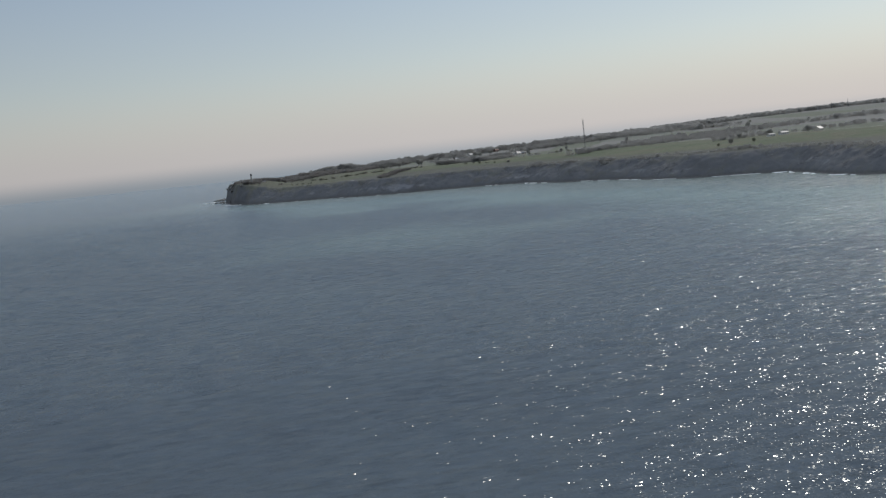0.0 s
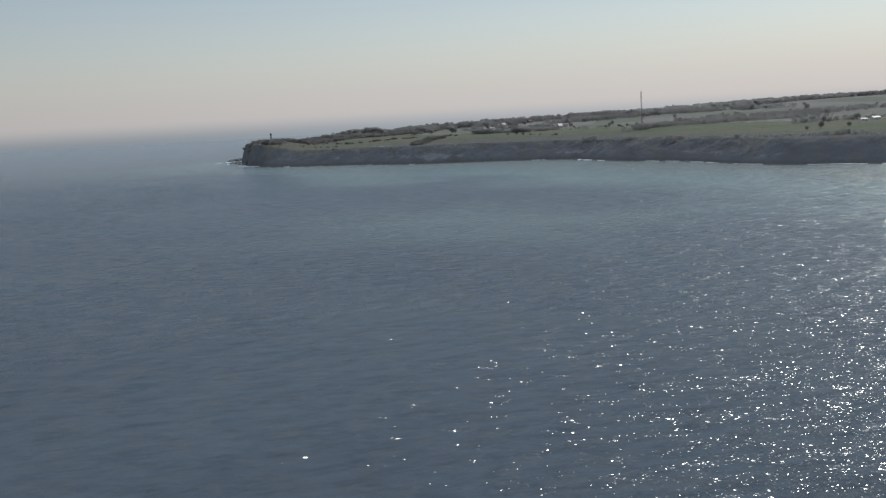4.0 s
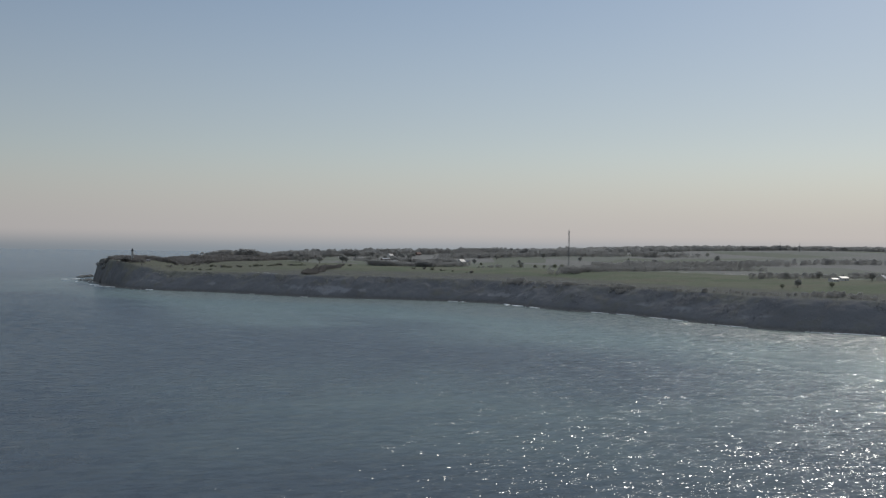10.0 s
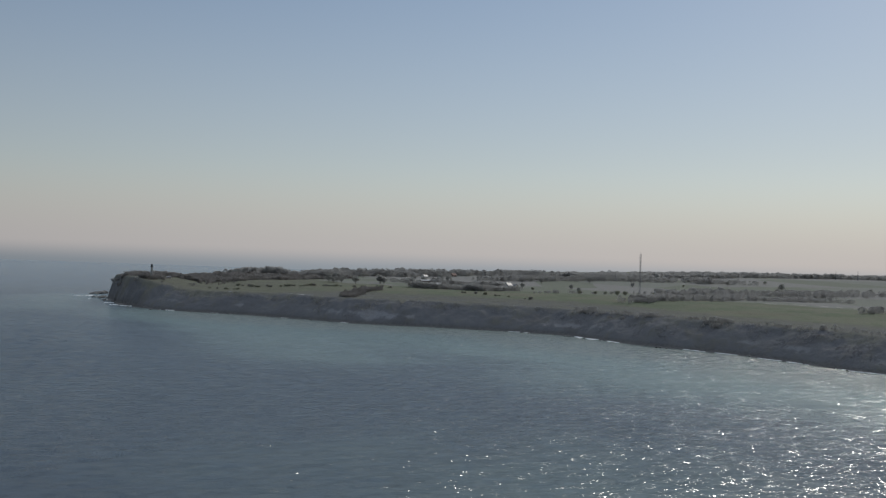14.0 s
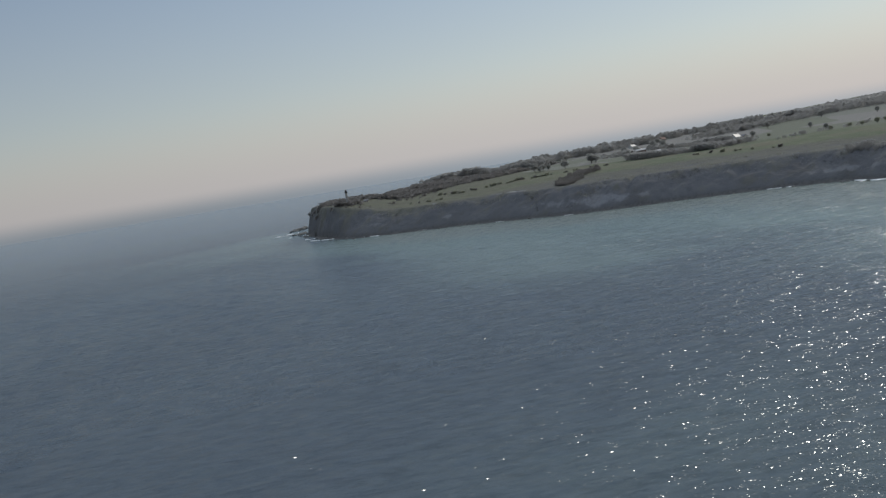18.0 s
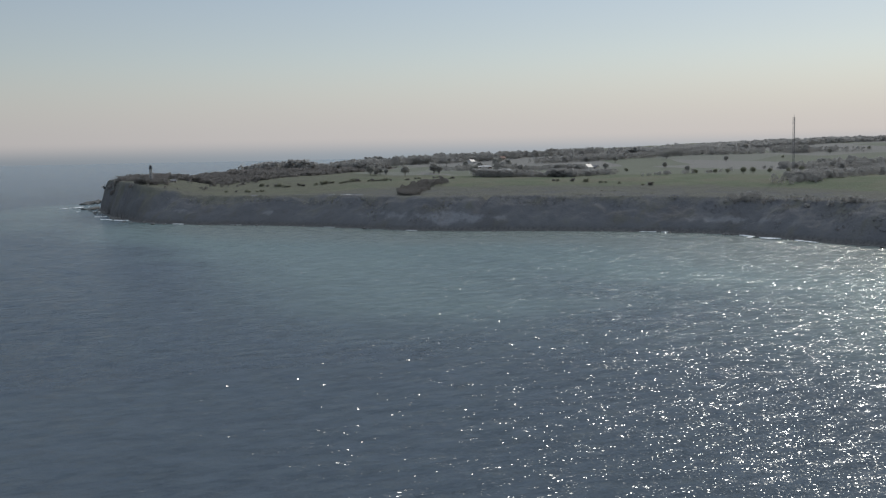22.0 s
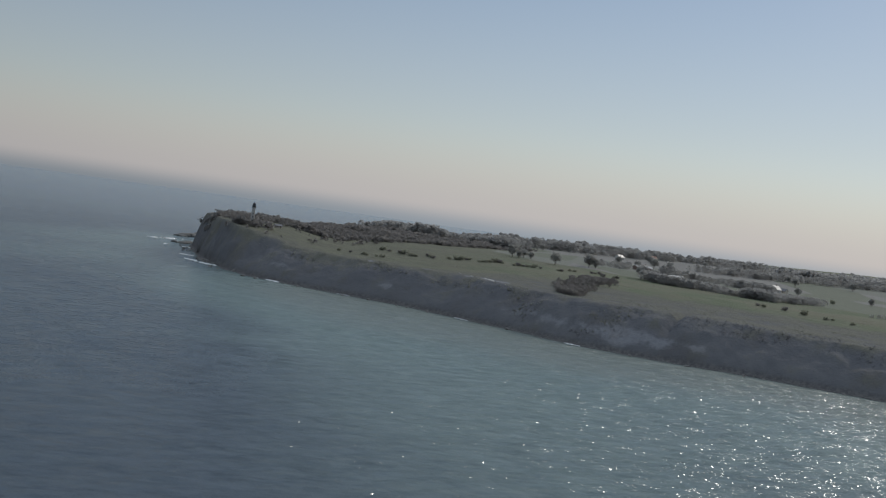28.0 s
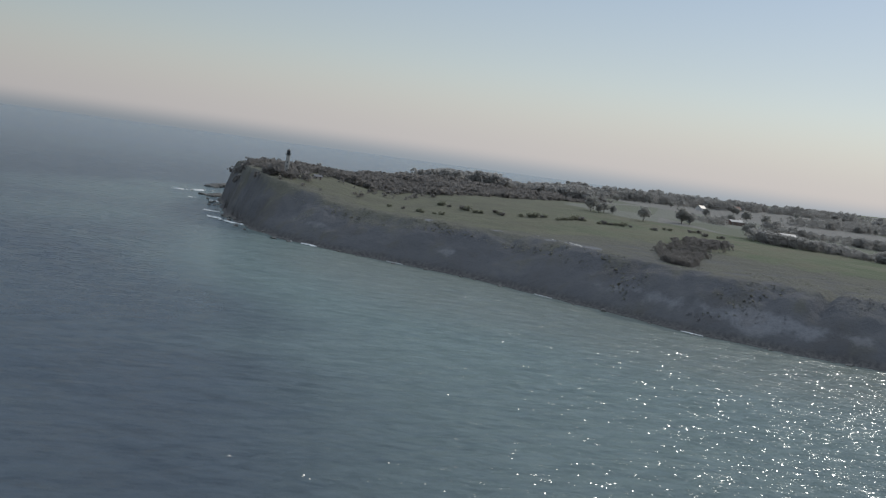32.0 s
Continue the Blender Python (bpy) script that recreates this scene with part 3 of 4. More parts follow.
def grove(name, pts, lo, hi, mat, seed, label, category, far=False):
    """A wood as one object: each tree has a domed crown of loose twig sprays."""
    r = np.random.default_rng(seed)
    places, sizes = [], []
    for x, y, z in pts:
        h = lo + (hi - lo) * min(1.0, max(0.0, 0.5 + 0.9 * fbm(x * 0.02, y * 0.02, seed))) * r.uniform(0.75, 1.0)
        wide = h * r.uniform(0.36, 0.54) * (1.5 if far else 1.0)
        for _ in range(15 if far else 40):
            a, q, e = r.random() * 6.283, r.random() ** 0.4, r.random() ** 0.8
            dome = math.sqrt(max(0.04, 1 - max(0.0, e - 0.4) ** 2 / 0.37))
            places.append((x + q * wide * dome * math.cos(a), y + q * wide * dome * math.sin(a), z + h * (0.08 + 0.84 * e)))
            sizes.append(wide * r.uniform(0.15, 0.28) * (1.6 if far else 1.0))
    ob = new(name, clumps(name, places, sizes, mat, SPRAY, seed + 1, 0.85))
    return tagged(ob, label, category, kind="stuff")


# Scrub on the cliff and round the point.
cx, cy, cr = scatter(76000, -80, 640, 250, 1640, 11)
ok = inside_land(cx, cy)
cx, cy, cr = cx[ok], cy[ok], cr[ok]
cd = np.minimum(coast_distance(cx, cy, front_rough), coast_distance(cx, cy, back_rough))
pts, tall = [], []
for x, y, u, d in zip(cx, cy, cr, cd):
    k = knoll(x, y)
    chance = 0.0
    edge = 1296 + 26 * fbm(x * 0.03, y * 0.03, 6.6)       # the thicket ends here, above a strip of rough grass
    if y > edge and (k > 0.22 or d > 30) and d > 9 and x < 62 + 0.62 * (y - 1222):
        chance = 0.85
    elif (k > 0.22 or d > 30) and d > 16 and y > 1215 and x < 62 + 0.62 * (y - 1222):
        chance = 0.05
    near = math.hypot((x + 5) / 2.2, y - 1241)
    if near < 9:
        chance = 0.9
    if y > 1405 and x < -40:
        chance = 0.0
    if u < chance:
        (tall if k > 0.2 or (y > 1222 and d > 30) else pts).append((x, y, ground(x, y, d) - 0.2 - 2.5 * (1 - float(smooth(d, 12, 34))) * (near > 9),
                     1 + 0.3 * float(smooth(y, 1255, 1300)) + 0.25 * (near < 9)))
rs = np.random.default_rng(63)
brow_pts = []
SCARS = [[(153, 1096), (156, 1088), (159, 1079)], [(147, 1105), (149.5, 1100)], [(140, 1117), (142, 1113)]]


def scar(q):
    """Distance to the nearest pale mark on the brow."""
    return min(math.hypot(q[0] - x, q[1] - y) for run in SCARS for x, y in run)


for _ in range(30000):
    i = int(rs.integers(30, int(NS * 0.72)))
    q = front[i] + (back_shore[i] - front[i]) / widths[i] * rs.uniform(3, 54 + 60 * float(smooth(front[i][0], 170, 240))) + rs.normal(0, 1.6, 2)
    d = coast_distance(q[:1], q[1:], front_rough)[0]
    here = math.exp(-((q[0] - 195) / 75) ** 2) * (q[1] < 1200) * (d < 20)
    reach = 36 + 60 * float(smooth(q[0], 188, 250)) - 20 * float(smooth(q[0], 380, 520))
    tongue = float(smooth(fbm(q[0] * 0.02, q[1] * 0.02, 5.5), 0.0, 0.35))
    lush = 0.55 + 0.8 * fbm(q[0] * 0.028, q[1] * 0.028, 4.4) - 0.4 * here - 1.2 * float(smooth(d, reach, reach + 14))
    if knoll(q[0], q[1]) > 0.15 and q[1] < 1262 and 17 < d < 36 and rs.random() > 0.3:
        continue
    if d > 3.6 and lush > rs.uniform(0.0, 0.3) and d > 24 - 17 * tongue and scar(q) > 7 and inside_land(q[:1], q[1:])[0]:
        (brow_pts if d > 20 - 12 * tongue + 30 * float(smooth(q[0], 188, 250)) + 6 * fbm(q[0] * 0.05, q[1] * 0.05, 1.0) else pts).append((q[0], q[1], ground(q[0], q[1], d) - 0.7))
stand("brow_scrub", brow_pts, 0.5, 1.5, 4, BROW, 23, "olive-grey bushes along the brow of the cliff", "scrub", SPRAY, 2.8, 0.4)
stand("cliff_scrub", pts, 0.8, 2.2, 4, SCRUB, 21, "leafless scrub clinging to the cliff slope, coloured grey as in haze", "scrub", SPRAY, 1.9, 0.5)
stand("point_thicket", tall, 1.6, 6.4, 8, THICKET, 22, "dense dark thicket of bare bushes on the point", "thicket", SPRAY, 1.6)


# Clearings round the houses, some stretched towards the camera to keep them in view.
CLEARINGS = [(491, 1362, 17), (486, 1338, 18), (480, 1312, 16), (398, 1474, 22), (388, 1440, 20), (378, 1405, 20), (367, 1300, 12), (429, 1922, 16), (481, 1806, 16)]


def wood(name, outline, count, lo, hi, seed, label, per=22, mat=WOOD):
    """A far wood inside a strip: (x, y) to (x, y) with a half width."""
    r = np.random.default_rng(seed)
    trees = []
    for _ in range(count):
        k = r.integers(0, len(outline) - 1)
        (x0, y0, w0), (x1, y1, w1) = outline[k], outline[k + 1]
        t = r.random()
        w = (w0 + (w1 - w0) * t)
        a, q = r.random() * 6.283, w * math.sqrt(r.random())
        x, y = x0 + (x1 - x0) * t + q * math.cos(a), y0 + (y1 - y0) * t + q * math.sin(a)
        if any(math.hypot(x - u, y - v) < w for u, v, w in CLEARINGS):
            continue
        trees.append((x, y, land_at(x, y) - 0.5))
    return grove(name, trees, lo, hi, mat, seed, label, "wood", far=per < 12)


wood("ridge_wood", [(125, 1660, 25), (190, 1640, 45), (270, 1610, 35)], 360, 9, 17.5, 31, "leafless wood on the ridge behind the point, coloured grey as in haze")
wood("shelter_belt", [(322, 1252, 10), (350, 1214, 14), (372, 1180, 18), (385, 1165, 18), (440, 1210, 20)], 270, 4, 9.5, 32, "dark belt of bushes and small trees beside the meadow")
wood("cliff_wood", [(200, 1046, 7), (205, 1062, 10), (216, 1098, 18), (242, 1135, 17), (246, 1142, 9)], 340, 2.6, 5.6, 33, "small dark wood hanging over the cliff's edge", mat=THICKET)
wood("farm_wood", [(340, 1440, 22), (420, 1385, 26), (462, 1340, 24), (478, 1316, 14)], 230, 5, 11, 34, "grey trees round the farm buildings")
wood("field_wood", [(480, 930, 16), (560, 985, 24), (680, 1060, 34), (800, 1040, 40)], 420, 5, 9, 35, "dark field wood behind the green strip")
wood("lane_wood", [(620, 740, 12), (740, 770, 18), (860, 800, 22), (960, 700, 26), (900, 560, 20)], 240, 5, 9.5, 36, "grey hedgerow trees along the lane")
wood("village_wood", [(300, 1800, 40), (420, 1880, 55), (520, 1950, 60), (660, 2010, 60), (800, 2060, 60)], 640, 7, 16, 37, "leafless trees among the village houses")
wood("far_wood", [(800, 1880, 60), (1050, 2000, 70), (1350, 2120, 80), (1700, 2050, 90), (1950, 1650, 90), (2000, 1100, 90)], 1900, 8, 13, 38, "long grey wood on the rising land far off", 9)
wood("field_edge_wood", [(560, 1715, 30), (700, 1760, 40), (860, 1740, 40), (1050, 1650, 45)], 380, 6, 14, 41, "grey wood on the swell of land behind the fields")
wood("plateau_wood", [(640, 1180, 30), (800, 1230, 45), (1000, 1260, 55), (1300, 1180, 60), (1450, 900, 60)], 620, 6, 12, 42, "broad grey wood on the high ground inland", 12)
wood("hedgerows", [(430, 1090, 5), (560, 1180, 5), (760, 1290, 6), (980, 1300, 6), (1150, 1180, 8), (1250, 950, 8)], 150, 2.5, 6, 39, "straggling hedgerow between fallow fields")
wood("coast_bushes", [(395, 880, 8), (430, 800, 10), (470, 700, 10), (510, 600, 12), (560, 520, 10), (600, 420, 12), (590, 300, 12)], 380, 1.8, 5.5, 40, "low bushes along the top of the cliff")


# Single trees and bushes that stand free.
def tree_meshes(seed, height, spread):
    r = random.Random(seed)
    bm = bmesh.new()
    rod(bm, (0, 0, -0.3), (0.1, 0, height * 0.5), height * 0.030, 7, height * 0.018)
    tips = []
    for k in range(7):
        a, z0 = k * 0.9 + r.random(), height * r.uniform(0.25, 0.5)
        tip = (math.cos(a) * spread * r.uniform(0.4, 0.75), math.sin(a) * spread * r.uniform(0.4, 0.75), height * r.uniform(0.55, 0.85))
        rod(bm, (0.05, 0, z0), tip, height * 0.012, 5, height * 0.004)
        tips.append(tip)
    tips.append((0, 0, height * 0.8))
    trunk = bpy.data.meshes.new("trunk")
    bm.to_mesh(trunk)
    bm.free()
    trunk.materials.append(BARK)
    places, sizes = [], []
    for _ in range(80):
        cx0, cy0, cz0 = r.choice(tips)
        reach = spread * 0.42
        places.append((cx0 + r.gauss(0, reach * 0.55), cy0 + r.gauss(0, reach * 0.55), max(height * 0.2, min(height, cz0 + r.gauss(0, height * 0.13)))))
        sizes.append(height * r.uniform(0.05, 0.10))
    for _ in range(130):       # the rounded mass of fine twigs between the limbs
        way = Vector((r.gauss(0, 1), r.gauss(0, 1), r.gauss(0, 1))).normalized() * r.random() ** 0.45
        places.append((way.x * spread, way.y * spread, height * (0.54 + 0.40 * way.z)))
        sizes.append(height * r.uniform(0.045, 0.09))
    return trunk, places, sizes


def tree_thing(seed, height, spread, mat, label):
    trunk, places, sizes = tree_meshes(seed, height, spread)
    ob = new("tree")
    for name, me in (("trunk", trunk), ("crown", clumps("crown", places, sizes, mat, SPRAY, seed))):
        piece = new(name, me)
        piece.parent = ob
    return tagged(ob, label, "tree", "free-standing trees on the headland")


def bush_thing(seed, height, mat, label):
    r = random.Random(seed)
    ob = new("bush")
    bm = bmesh.new()
    places, sizes = [], []
    for k in range(16):
        a, q = r.random() * 6.283, height * 0.75 * math.sqrt(r.random())
        tip = (q * math.cos(a), q * math.sin(a), height * r.uniform(0.2, 0.75))
        rod(bm, (0.1 * math.cos(a), 0.1 * math.sin(a), -0.2), tip, 0.05, 4, 0.02)
        for _ in range(5):
            places.append((tip[0] + r.gauss(0, height * 0.13), tip[1] + r.gauss(0, height * 0.13), max(0.2, tip[2] + r.gauss(0, height * 0.13))))
            sizes.append(height * r.uniform(0.12, 0.24))
    part("stems", bm, BARK, ob)
    piece = new("foliage", clumps("foliage", places, sizes, mat, SPRAY, seed))
    piece.parent = ob
    return tagged(ob, label, "bush", "bushes on the meadow")


def put_at(ob, x, y, turn=0.0, size=1.0):
    ob.matrix_basis = pose(x, y, land_at(x, y) - 0.1, 0, 0, turn) @ Matrix.Diagonal((size, size, size, 1))
    return ob


rt = random.Random(77)
kinds = [tree_thing(1, 9.5, 4.2, CROWN, "broad leafless tree in the meadow, its rounded crown coloured grey as in haze"),
         tree_thing(2, 8.0, 3.2, CROWN, "slender grey tree with an uneven crown in the meadow"),
         tree_thing(3, 11.0, 4.6, CROWN, "tall dark tree with spreading limbs near the village"),
         tree_thing(4, 6.0, 2.8, GORSE, "small greenish tree at the edge of a field")]
spots = [(231, 1366, 2), (236, 1360, 0), (242, 1368, 2), (248, 1364, 0), (258, 1312, 2), (297, 1340, 2), (302, 1336, 0), (299, 1346, 2), (322, 1268, 2), (328, 1264, 0), (334, 1270, 2), (340, 1262, 0),
         (449, 1214, 3), (484, 1244, 3), (502, 1126, 3), (522, 1125, 3), (534, 1122, 3), (528, 1193, 1), (580, 1345, 1),
         (491, 1948, 2), (500, 1955, 2), (484, 1957, 0), (476, 1392, 1), (508, 1352, 0), (440, 1500, 1), (400, 1505, 0), (452, 1545, 2), (640, 720, 1), (690, 735, 0), (720, 690, 2)]
for k in range(5):
    spots.append((545 + k * 15 + rt.uniform(-4, 4), 1118 - k * 4 + rt.uniform(-4, 4), 3))
for k in range(14):
    spots.append((rt.uniform(300, 760), rt.uniform(1560, 1880), rt.choice((0, 1, 2))))
for k in range(8):
    spots.append((rt.uniform(640, 1100), rt.uniform(1250, 1700), rt.choice((1, 2, 3))))
for k in range(6):
    spots.append((rt.uniform(560, 900), rt.uniform(480, 760), rt.choice((1, 3))))
used = set()
for x, y, k in spots:
    if k in used:
        ob = copy_thing(kinds[k], Matrix.Identity(4))
    else:
        ob = kinds[k]
        used.add(k)
    put_at(ob, x, y, rt.uniform(0, 360), rt.uniform(0.75, 1.15))
bushes = [bush_thing(11, 2.6, THICKET, "rounded grey-brown bush on the grass"), bush_thing(12, 2.0, GORSE, "low green bush on the grass"), bush_thing(13, 3.2, GORSE, "tall olive bush on the meadow")]
used, spots = set(), []
# Low hedge remnants across the meadow, then bushes in twos and threes.
for (x0, y0), (x1, y1), count in (((170, 1212), (192, 1219), 8), ((198, 1214), (224, 1222), 9), ((240, 1227), (243, 1229), 2), ((252, 1245), (260, 1247), 3), ((277, 1229), (289, 1225), 4),
                                  ((98, 1233), (103, 1230), 3), ((110, 1222), (123, 1208), 6), ((132, 1214), (138, 1212), 3), ((149, 1210), (166, 1218), 6), ((275, 1258), (282, 1262), 3),
                                  ((60, 1200), (100, 1180), 6), ((330, 1090), (395, 985), 9)):
    for k in range(count):
        t = (k + rt.random()) / count
        spots.append((x0 + (x1 - x0) * t + rt.gauss(0, 1.2), y0 + (y1 - y0) * t + rt.gauss(0, 2.0)))
for x, y in spots:
    k = rt.choice((0, 1, 1, 2))
    if k in used:
        ob = copy_thing(bushes[k], Matrix.Identity(4))
    else:
        ob = bushes[k]
        used.add(k)
    put_at(ob, x, y, rt.uniform(0, 360), rt.uniform(0.6, 1.15))


# ---------------------------------------------------------------- lighthouse and mast
def lighthouse(x, y, top):
    z = land_at(x, y) - 0.4
    h = top - z
    ob = base("lighthouse", x, y, z, 20)
    part("plinth", made(cone, 2.2, 2.1, 0, 1.2, 8), STONE, ob)
    part("tower", made(cone, 1.65, 1.2, 1.2, h - 4.6, 24), STONE, ob)
    part("cornice", made(cone, 1.25, 1.75, h - 4.6, h - 4.1, 24), STONE, ob)
    part("gallery", made(cone, 1.9, 1.9, h - 4.1, h - 3.85, 24), DARK, ob, "dark gallery ring")
    bm = bmesh.new()
    for k in range(12):
        a = k * math.tau / 12
        c, s = 1.8 * math.cos(a), 1.8 * math.sin(a)
        c2, s2 = 1.8 * math.cos(a + math.tau / 12), 1.8 * math.sin(a + math.tau / 12)
        rod(bm, (c, s, h - 3.85), (c, s, h - 2.9), 0.04)
        rod(bm, (c, s, h - 2.9), (c2, s2, h - 2.9), 0.04)
        rod(bm, (c, s, h - 3.4), (c2, s2, h - 3.4), 0.03)
    part("railing", bm, DARK, ob)
    part("lantern", made(cone, 1.05, 1.05, h - 3.85, h - 1.5, 12), GLASS, ob, "dark glazed lantern room")
    bm = bmesh.new()
    for k in range(12):
        a = k * math.tau / 12
        rod(bm, (1.07 * math.cos(a), 1.07 * math.sin(a), h - 3.85), (1.07 * math.cos(a), 1.07 * math.sin(a), h - 1.5), 0.05)
    part("glazing_bars", bm, DARK, ob)
    part("lantern_roof", made(cone, 1.3, 0.22, h - 1.5, h - 0.5, 12), DARK, ob)
    part("finial", made(cone, 0.12, 0.04, h - 0.5, h, 8), DARK, ob)
    for k, zz in enumerate((3.5, 6.5, 9.0)):
        a = radians(-110)
        r = 1.65 - 0.45 * (zz - 1.2) / (h - 5.8)
        bm = made(box, -0.3, 0.3, -0.12, 0.12, -0.55, 0.55)
        win = part("window", bm, GLASS, ob)
        win.matrix_basis = pose(r * math.cos(a), r * math.sin(a), min(zz, h - 6), 0, 0, -20)
    door = part("door", made(box, -0.5, 0.5, -0.1, 0.1, 0, 2.0), TIMBER, ob)
    door.matrix_basis = pose(-1.3, -1.2, 1.2, 0, 0, -40)
    return tagged(ob, "pale stone lighthouse with a dark lantern, standing among scrub", "lighthouse")


lighthouse(-4, 1242, 51.0)


def lattice_mast(x, y, top, width=1.5, step=2.5):
    z = land_at(x, y) - 0.3
    h = top - z
    ob = base("radio_mast", x, y, z, 12)
    feet = [(width * 0.58 * math.cos(a), width * 0.58 * math.sin(a)) for a in (0, math.tau / 3, math.tau * 2 / 3)]
    part("footing", made(box, -1.4, 1.4, -1.4, 1.4, 0, 0.6), ROCK, ob, "concrete footing")
    for fx, fy in feet:
        part("leg", made(rod, (fx, fy, 0.5), (fx, fy, h - 2), 0.14, 6), STEEL, ob)
    bm = bmesh.new()
    zz, k = 0.8, 0
    while zz < h - 2 - step:
        for i in range(3):
            a, b = feet[i], feet[(i + 1) % 3]
            rod(bm, (*a, zz), (*b, zz), 0.06, 4)
            rod(bm, (*(a if k % 2 else b), zz), (*(b if k % 2 else a), zz + step), 0.06, 4)
        zz += step
        k += 1
    part("bracing", bm, STEEL, ob)
    part("aerial", made(rod, (0, 0, h - 3), (0, 0, h), 0.12, 6), STEEL, ob)
    for zz, a in ((h - 4, 0.4), (h - 7, 2.4), (h - 11, 4.4)):
        dish = part("antenna", made(rod, (0.9 * math.cos(a), 0.9 * math.sin(a), zz - 1.2), (0.9 * math.cos(a), 0.9 * math.sin(a), zz + 1.2), 0.28, 8), WHITE, ob, "pale panel antenna")
    return tagged(ob, "tall thin grey lattice radio mast in a field", "mast")


lattice_mast(506, 970, 82.8)


# ---------------------------------------------------------------- houses
def house(x, y, turn, length, depth, eaves, pitch, wall, roof, label, chimney=True, name="house"):
    corners = [land_at(x + a, y + b) for a in (-length / 2, length / 2) for b in (-depth / 2, depth / 2)]
    z = min(corners) - 0.2
    ob = base(name, x, y, z, turn)
    ridge = eaves + depth / 2 * math.tan(radians(pitch))
    bm = bmesh.new()
    l, d = length / 2, depth / 2
    v = [bm.verts.new(c) for c in ((-l, -d, 0), (l, -d, 0), (l, d, 0), (-l, d, 0), (-l, -d, eaves), (l, -d, eaves), (l, d, eaves), (-l, d, eaves), (-l, 0, ridge), (l, 0, ridge))]
    for f in ((0, 1, 5, 4), (2, 3, 7, 6), (1, 2, 6, 9, 5), (3, 0, 4, 8, 7), (3, 2, 1, 0), (4, 5, 9, 8), (6, 7, 8, 9)):
        bm.faces.new([v[i] for i in f])
    part("wall", bm, wall, ob)
    for side in (-1, 1):
        slope = math.hypot(d + 0.4, (d + 0.4) * math.tan(radians(pitch)))
        bm = made(box, -l - 0.35, l + 0.35, -slope / 2, slope / 2, 0, 0.18)
        slab = part("roof", bm, roof, ob)
        slab.matrix_basis = pose(0, side * (d + 0.4) / 2, ridge - (d + 0.4) / 2 * math.tan(radians(pitch)) + 0.03, -side * pitch, 0, 0)
    if chimney:
        part("chimney", made(box, l * 0.4, l * 0.4 + 0.8, -0.4, 0.4, ridge - 0.8, ridge + 1.1), BRICK, ob)
    n = max(2, int(length / 3.2))
    for side in (-1, 1):
        for k in range(n):
            wx = -l + (k + 0.5) * length / n
            if side < 0 and k == n // 2:
                part("door", made(box, wx - 0.5, wx + 0.5, -d - 0.05, -d + 0.05, 0.2, 2.3), TIMBER, ob)
                continue
            win = part("window", made(box, wx - 0.55, wx + 0.55, side * d - 0.03, side * d + 0.03, 1.1, 2.4), GLASS, ob)
            frame_bm = bmesh.new()
            for a, b, c, e in ((-0.65, -0.55, 1.0, 2.5), (0.55, 0.65, 1.0, 2.5), (-0.55, 0.55, 1.0, 1.1), (-0.55, 0.55, 2.4, 2.5), (-0.04, 0.04, 1.1, 2.4)):
                box(frame_bm, wx + a, wx + b, side * d - 0.06, side * d + 0.06, c, e)
            part("frame", frame_bm, WHITE, win)
    return tagged(ob, label, name, "buildings of the village and farms")


house(491, 1366, 35, 11, 8, 3.4, 42, WHITE, SHEET, "white farmhouse with a bright steep roof beside dark trees")
house(503, 1374, 125, 9, 6, 2.8, 35, CREAM, SLATE, "cream farm annexe with a slate roof", False)
house(398, 1482, 20, 21, 8, 3.6, 22, BRICK, SHEET, "long low barn with a pale sheet roof", False, "barn")
house(367, 1306, 20, 16, 7, 3.0, 24, BRICK, SHEET, "brick shed with a pale sheet roof behind the belt of bushes", False, "barn")
house(404, 1493, 60, 10, 7, 3.0, 40, WHITE, SLATE, "white cottage with a slate roof")
house(429, 1930, 10, 12, 8, 3.6, 40, WHITE, TILE, "white village house with a red tile roof")
house(481, 1815, 40, 12, 8, 3.4, 38, WHITE, SHEET, "white village house with a pale shining roof")
house(498, 1876, 75, 10, 8, 3.6, 42, CREAM, TILE, "cream village house with a red tile roof")
house(443, 2005, 15, 13, 8, 3.4, 40, WHITE, SLATE, "white village house among leafless trees")
house(560, 1900, 30, 11, 8, 3.6, 42, BRICK, TILE, "red brick village house with a tile roof")
house(610, 1960, 120, 12, 8, 3.8, 42, CREAM, SLATE, "cream house near the church")
house(360, 1880, 60, 10, 7, 3.4, 42, BRICK, SLATE, "brick cottage at the end of the village")
house(659, 669, 15, 9, 6, 2.6, 20, WHITE, SHEET, "low white shed with a pale sheet roof", False, "barn")
house(690, 697, 15, 11, 7, 2.8, 24, WHITE, SHEET, "white farm shed with a pale roof", False, "barn")
house(741, 702, 40, 13, 8, 3.4, 38, CREAM, SHEET, "cream farmhouse with a shining roof")
house(990, 925, 10, 22, 9, 3.4, 24, WHITE, SHEET, "far white barn with a pale roof", False, "barn")
house(1265, 2160, 10, 14, 9, 3.6, 38, WHITE, SHEET, "far white house with a shining roof")
house(1413, 2129, -35, 17, 10, 5.5, 14, CREAM, SHEET, "large pale farm building on the far skyline", False, "barn")
house(1490, 2166, -35, 22, 12, 5.5, 14, CREAM, SHEET, "long pale farm building on the far skyline", False, "barn")
house(16, 1262, 25, 5.5, 4, 2.2, 30, CREAM, SLATE, "small whitewashed hut in the scrub by the lighthouse", False, "hut")


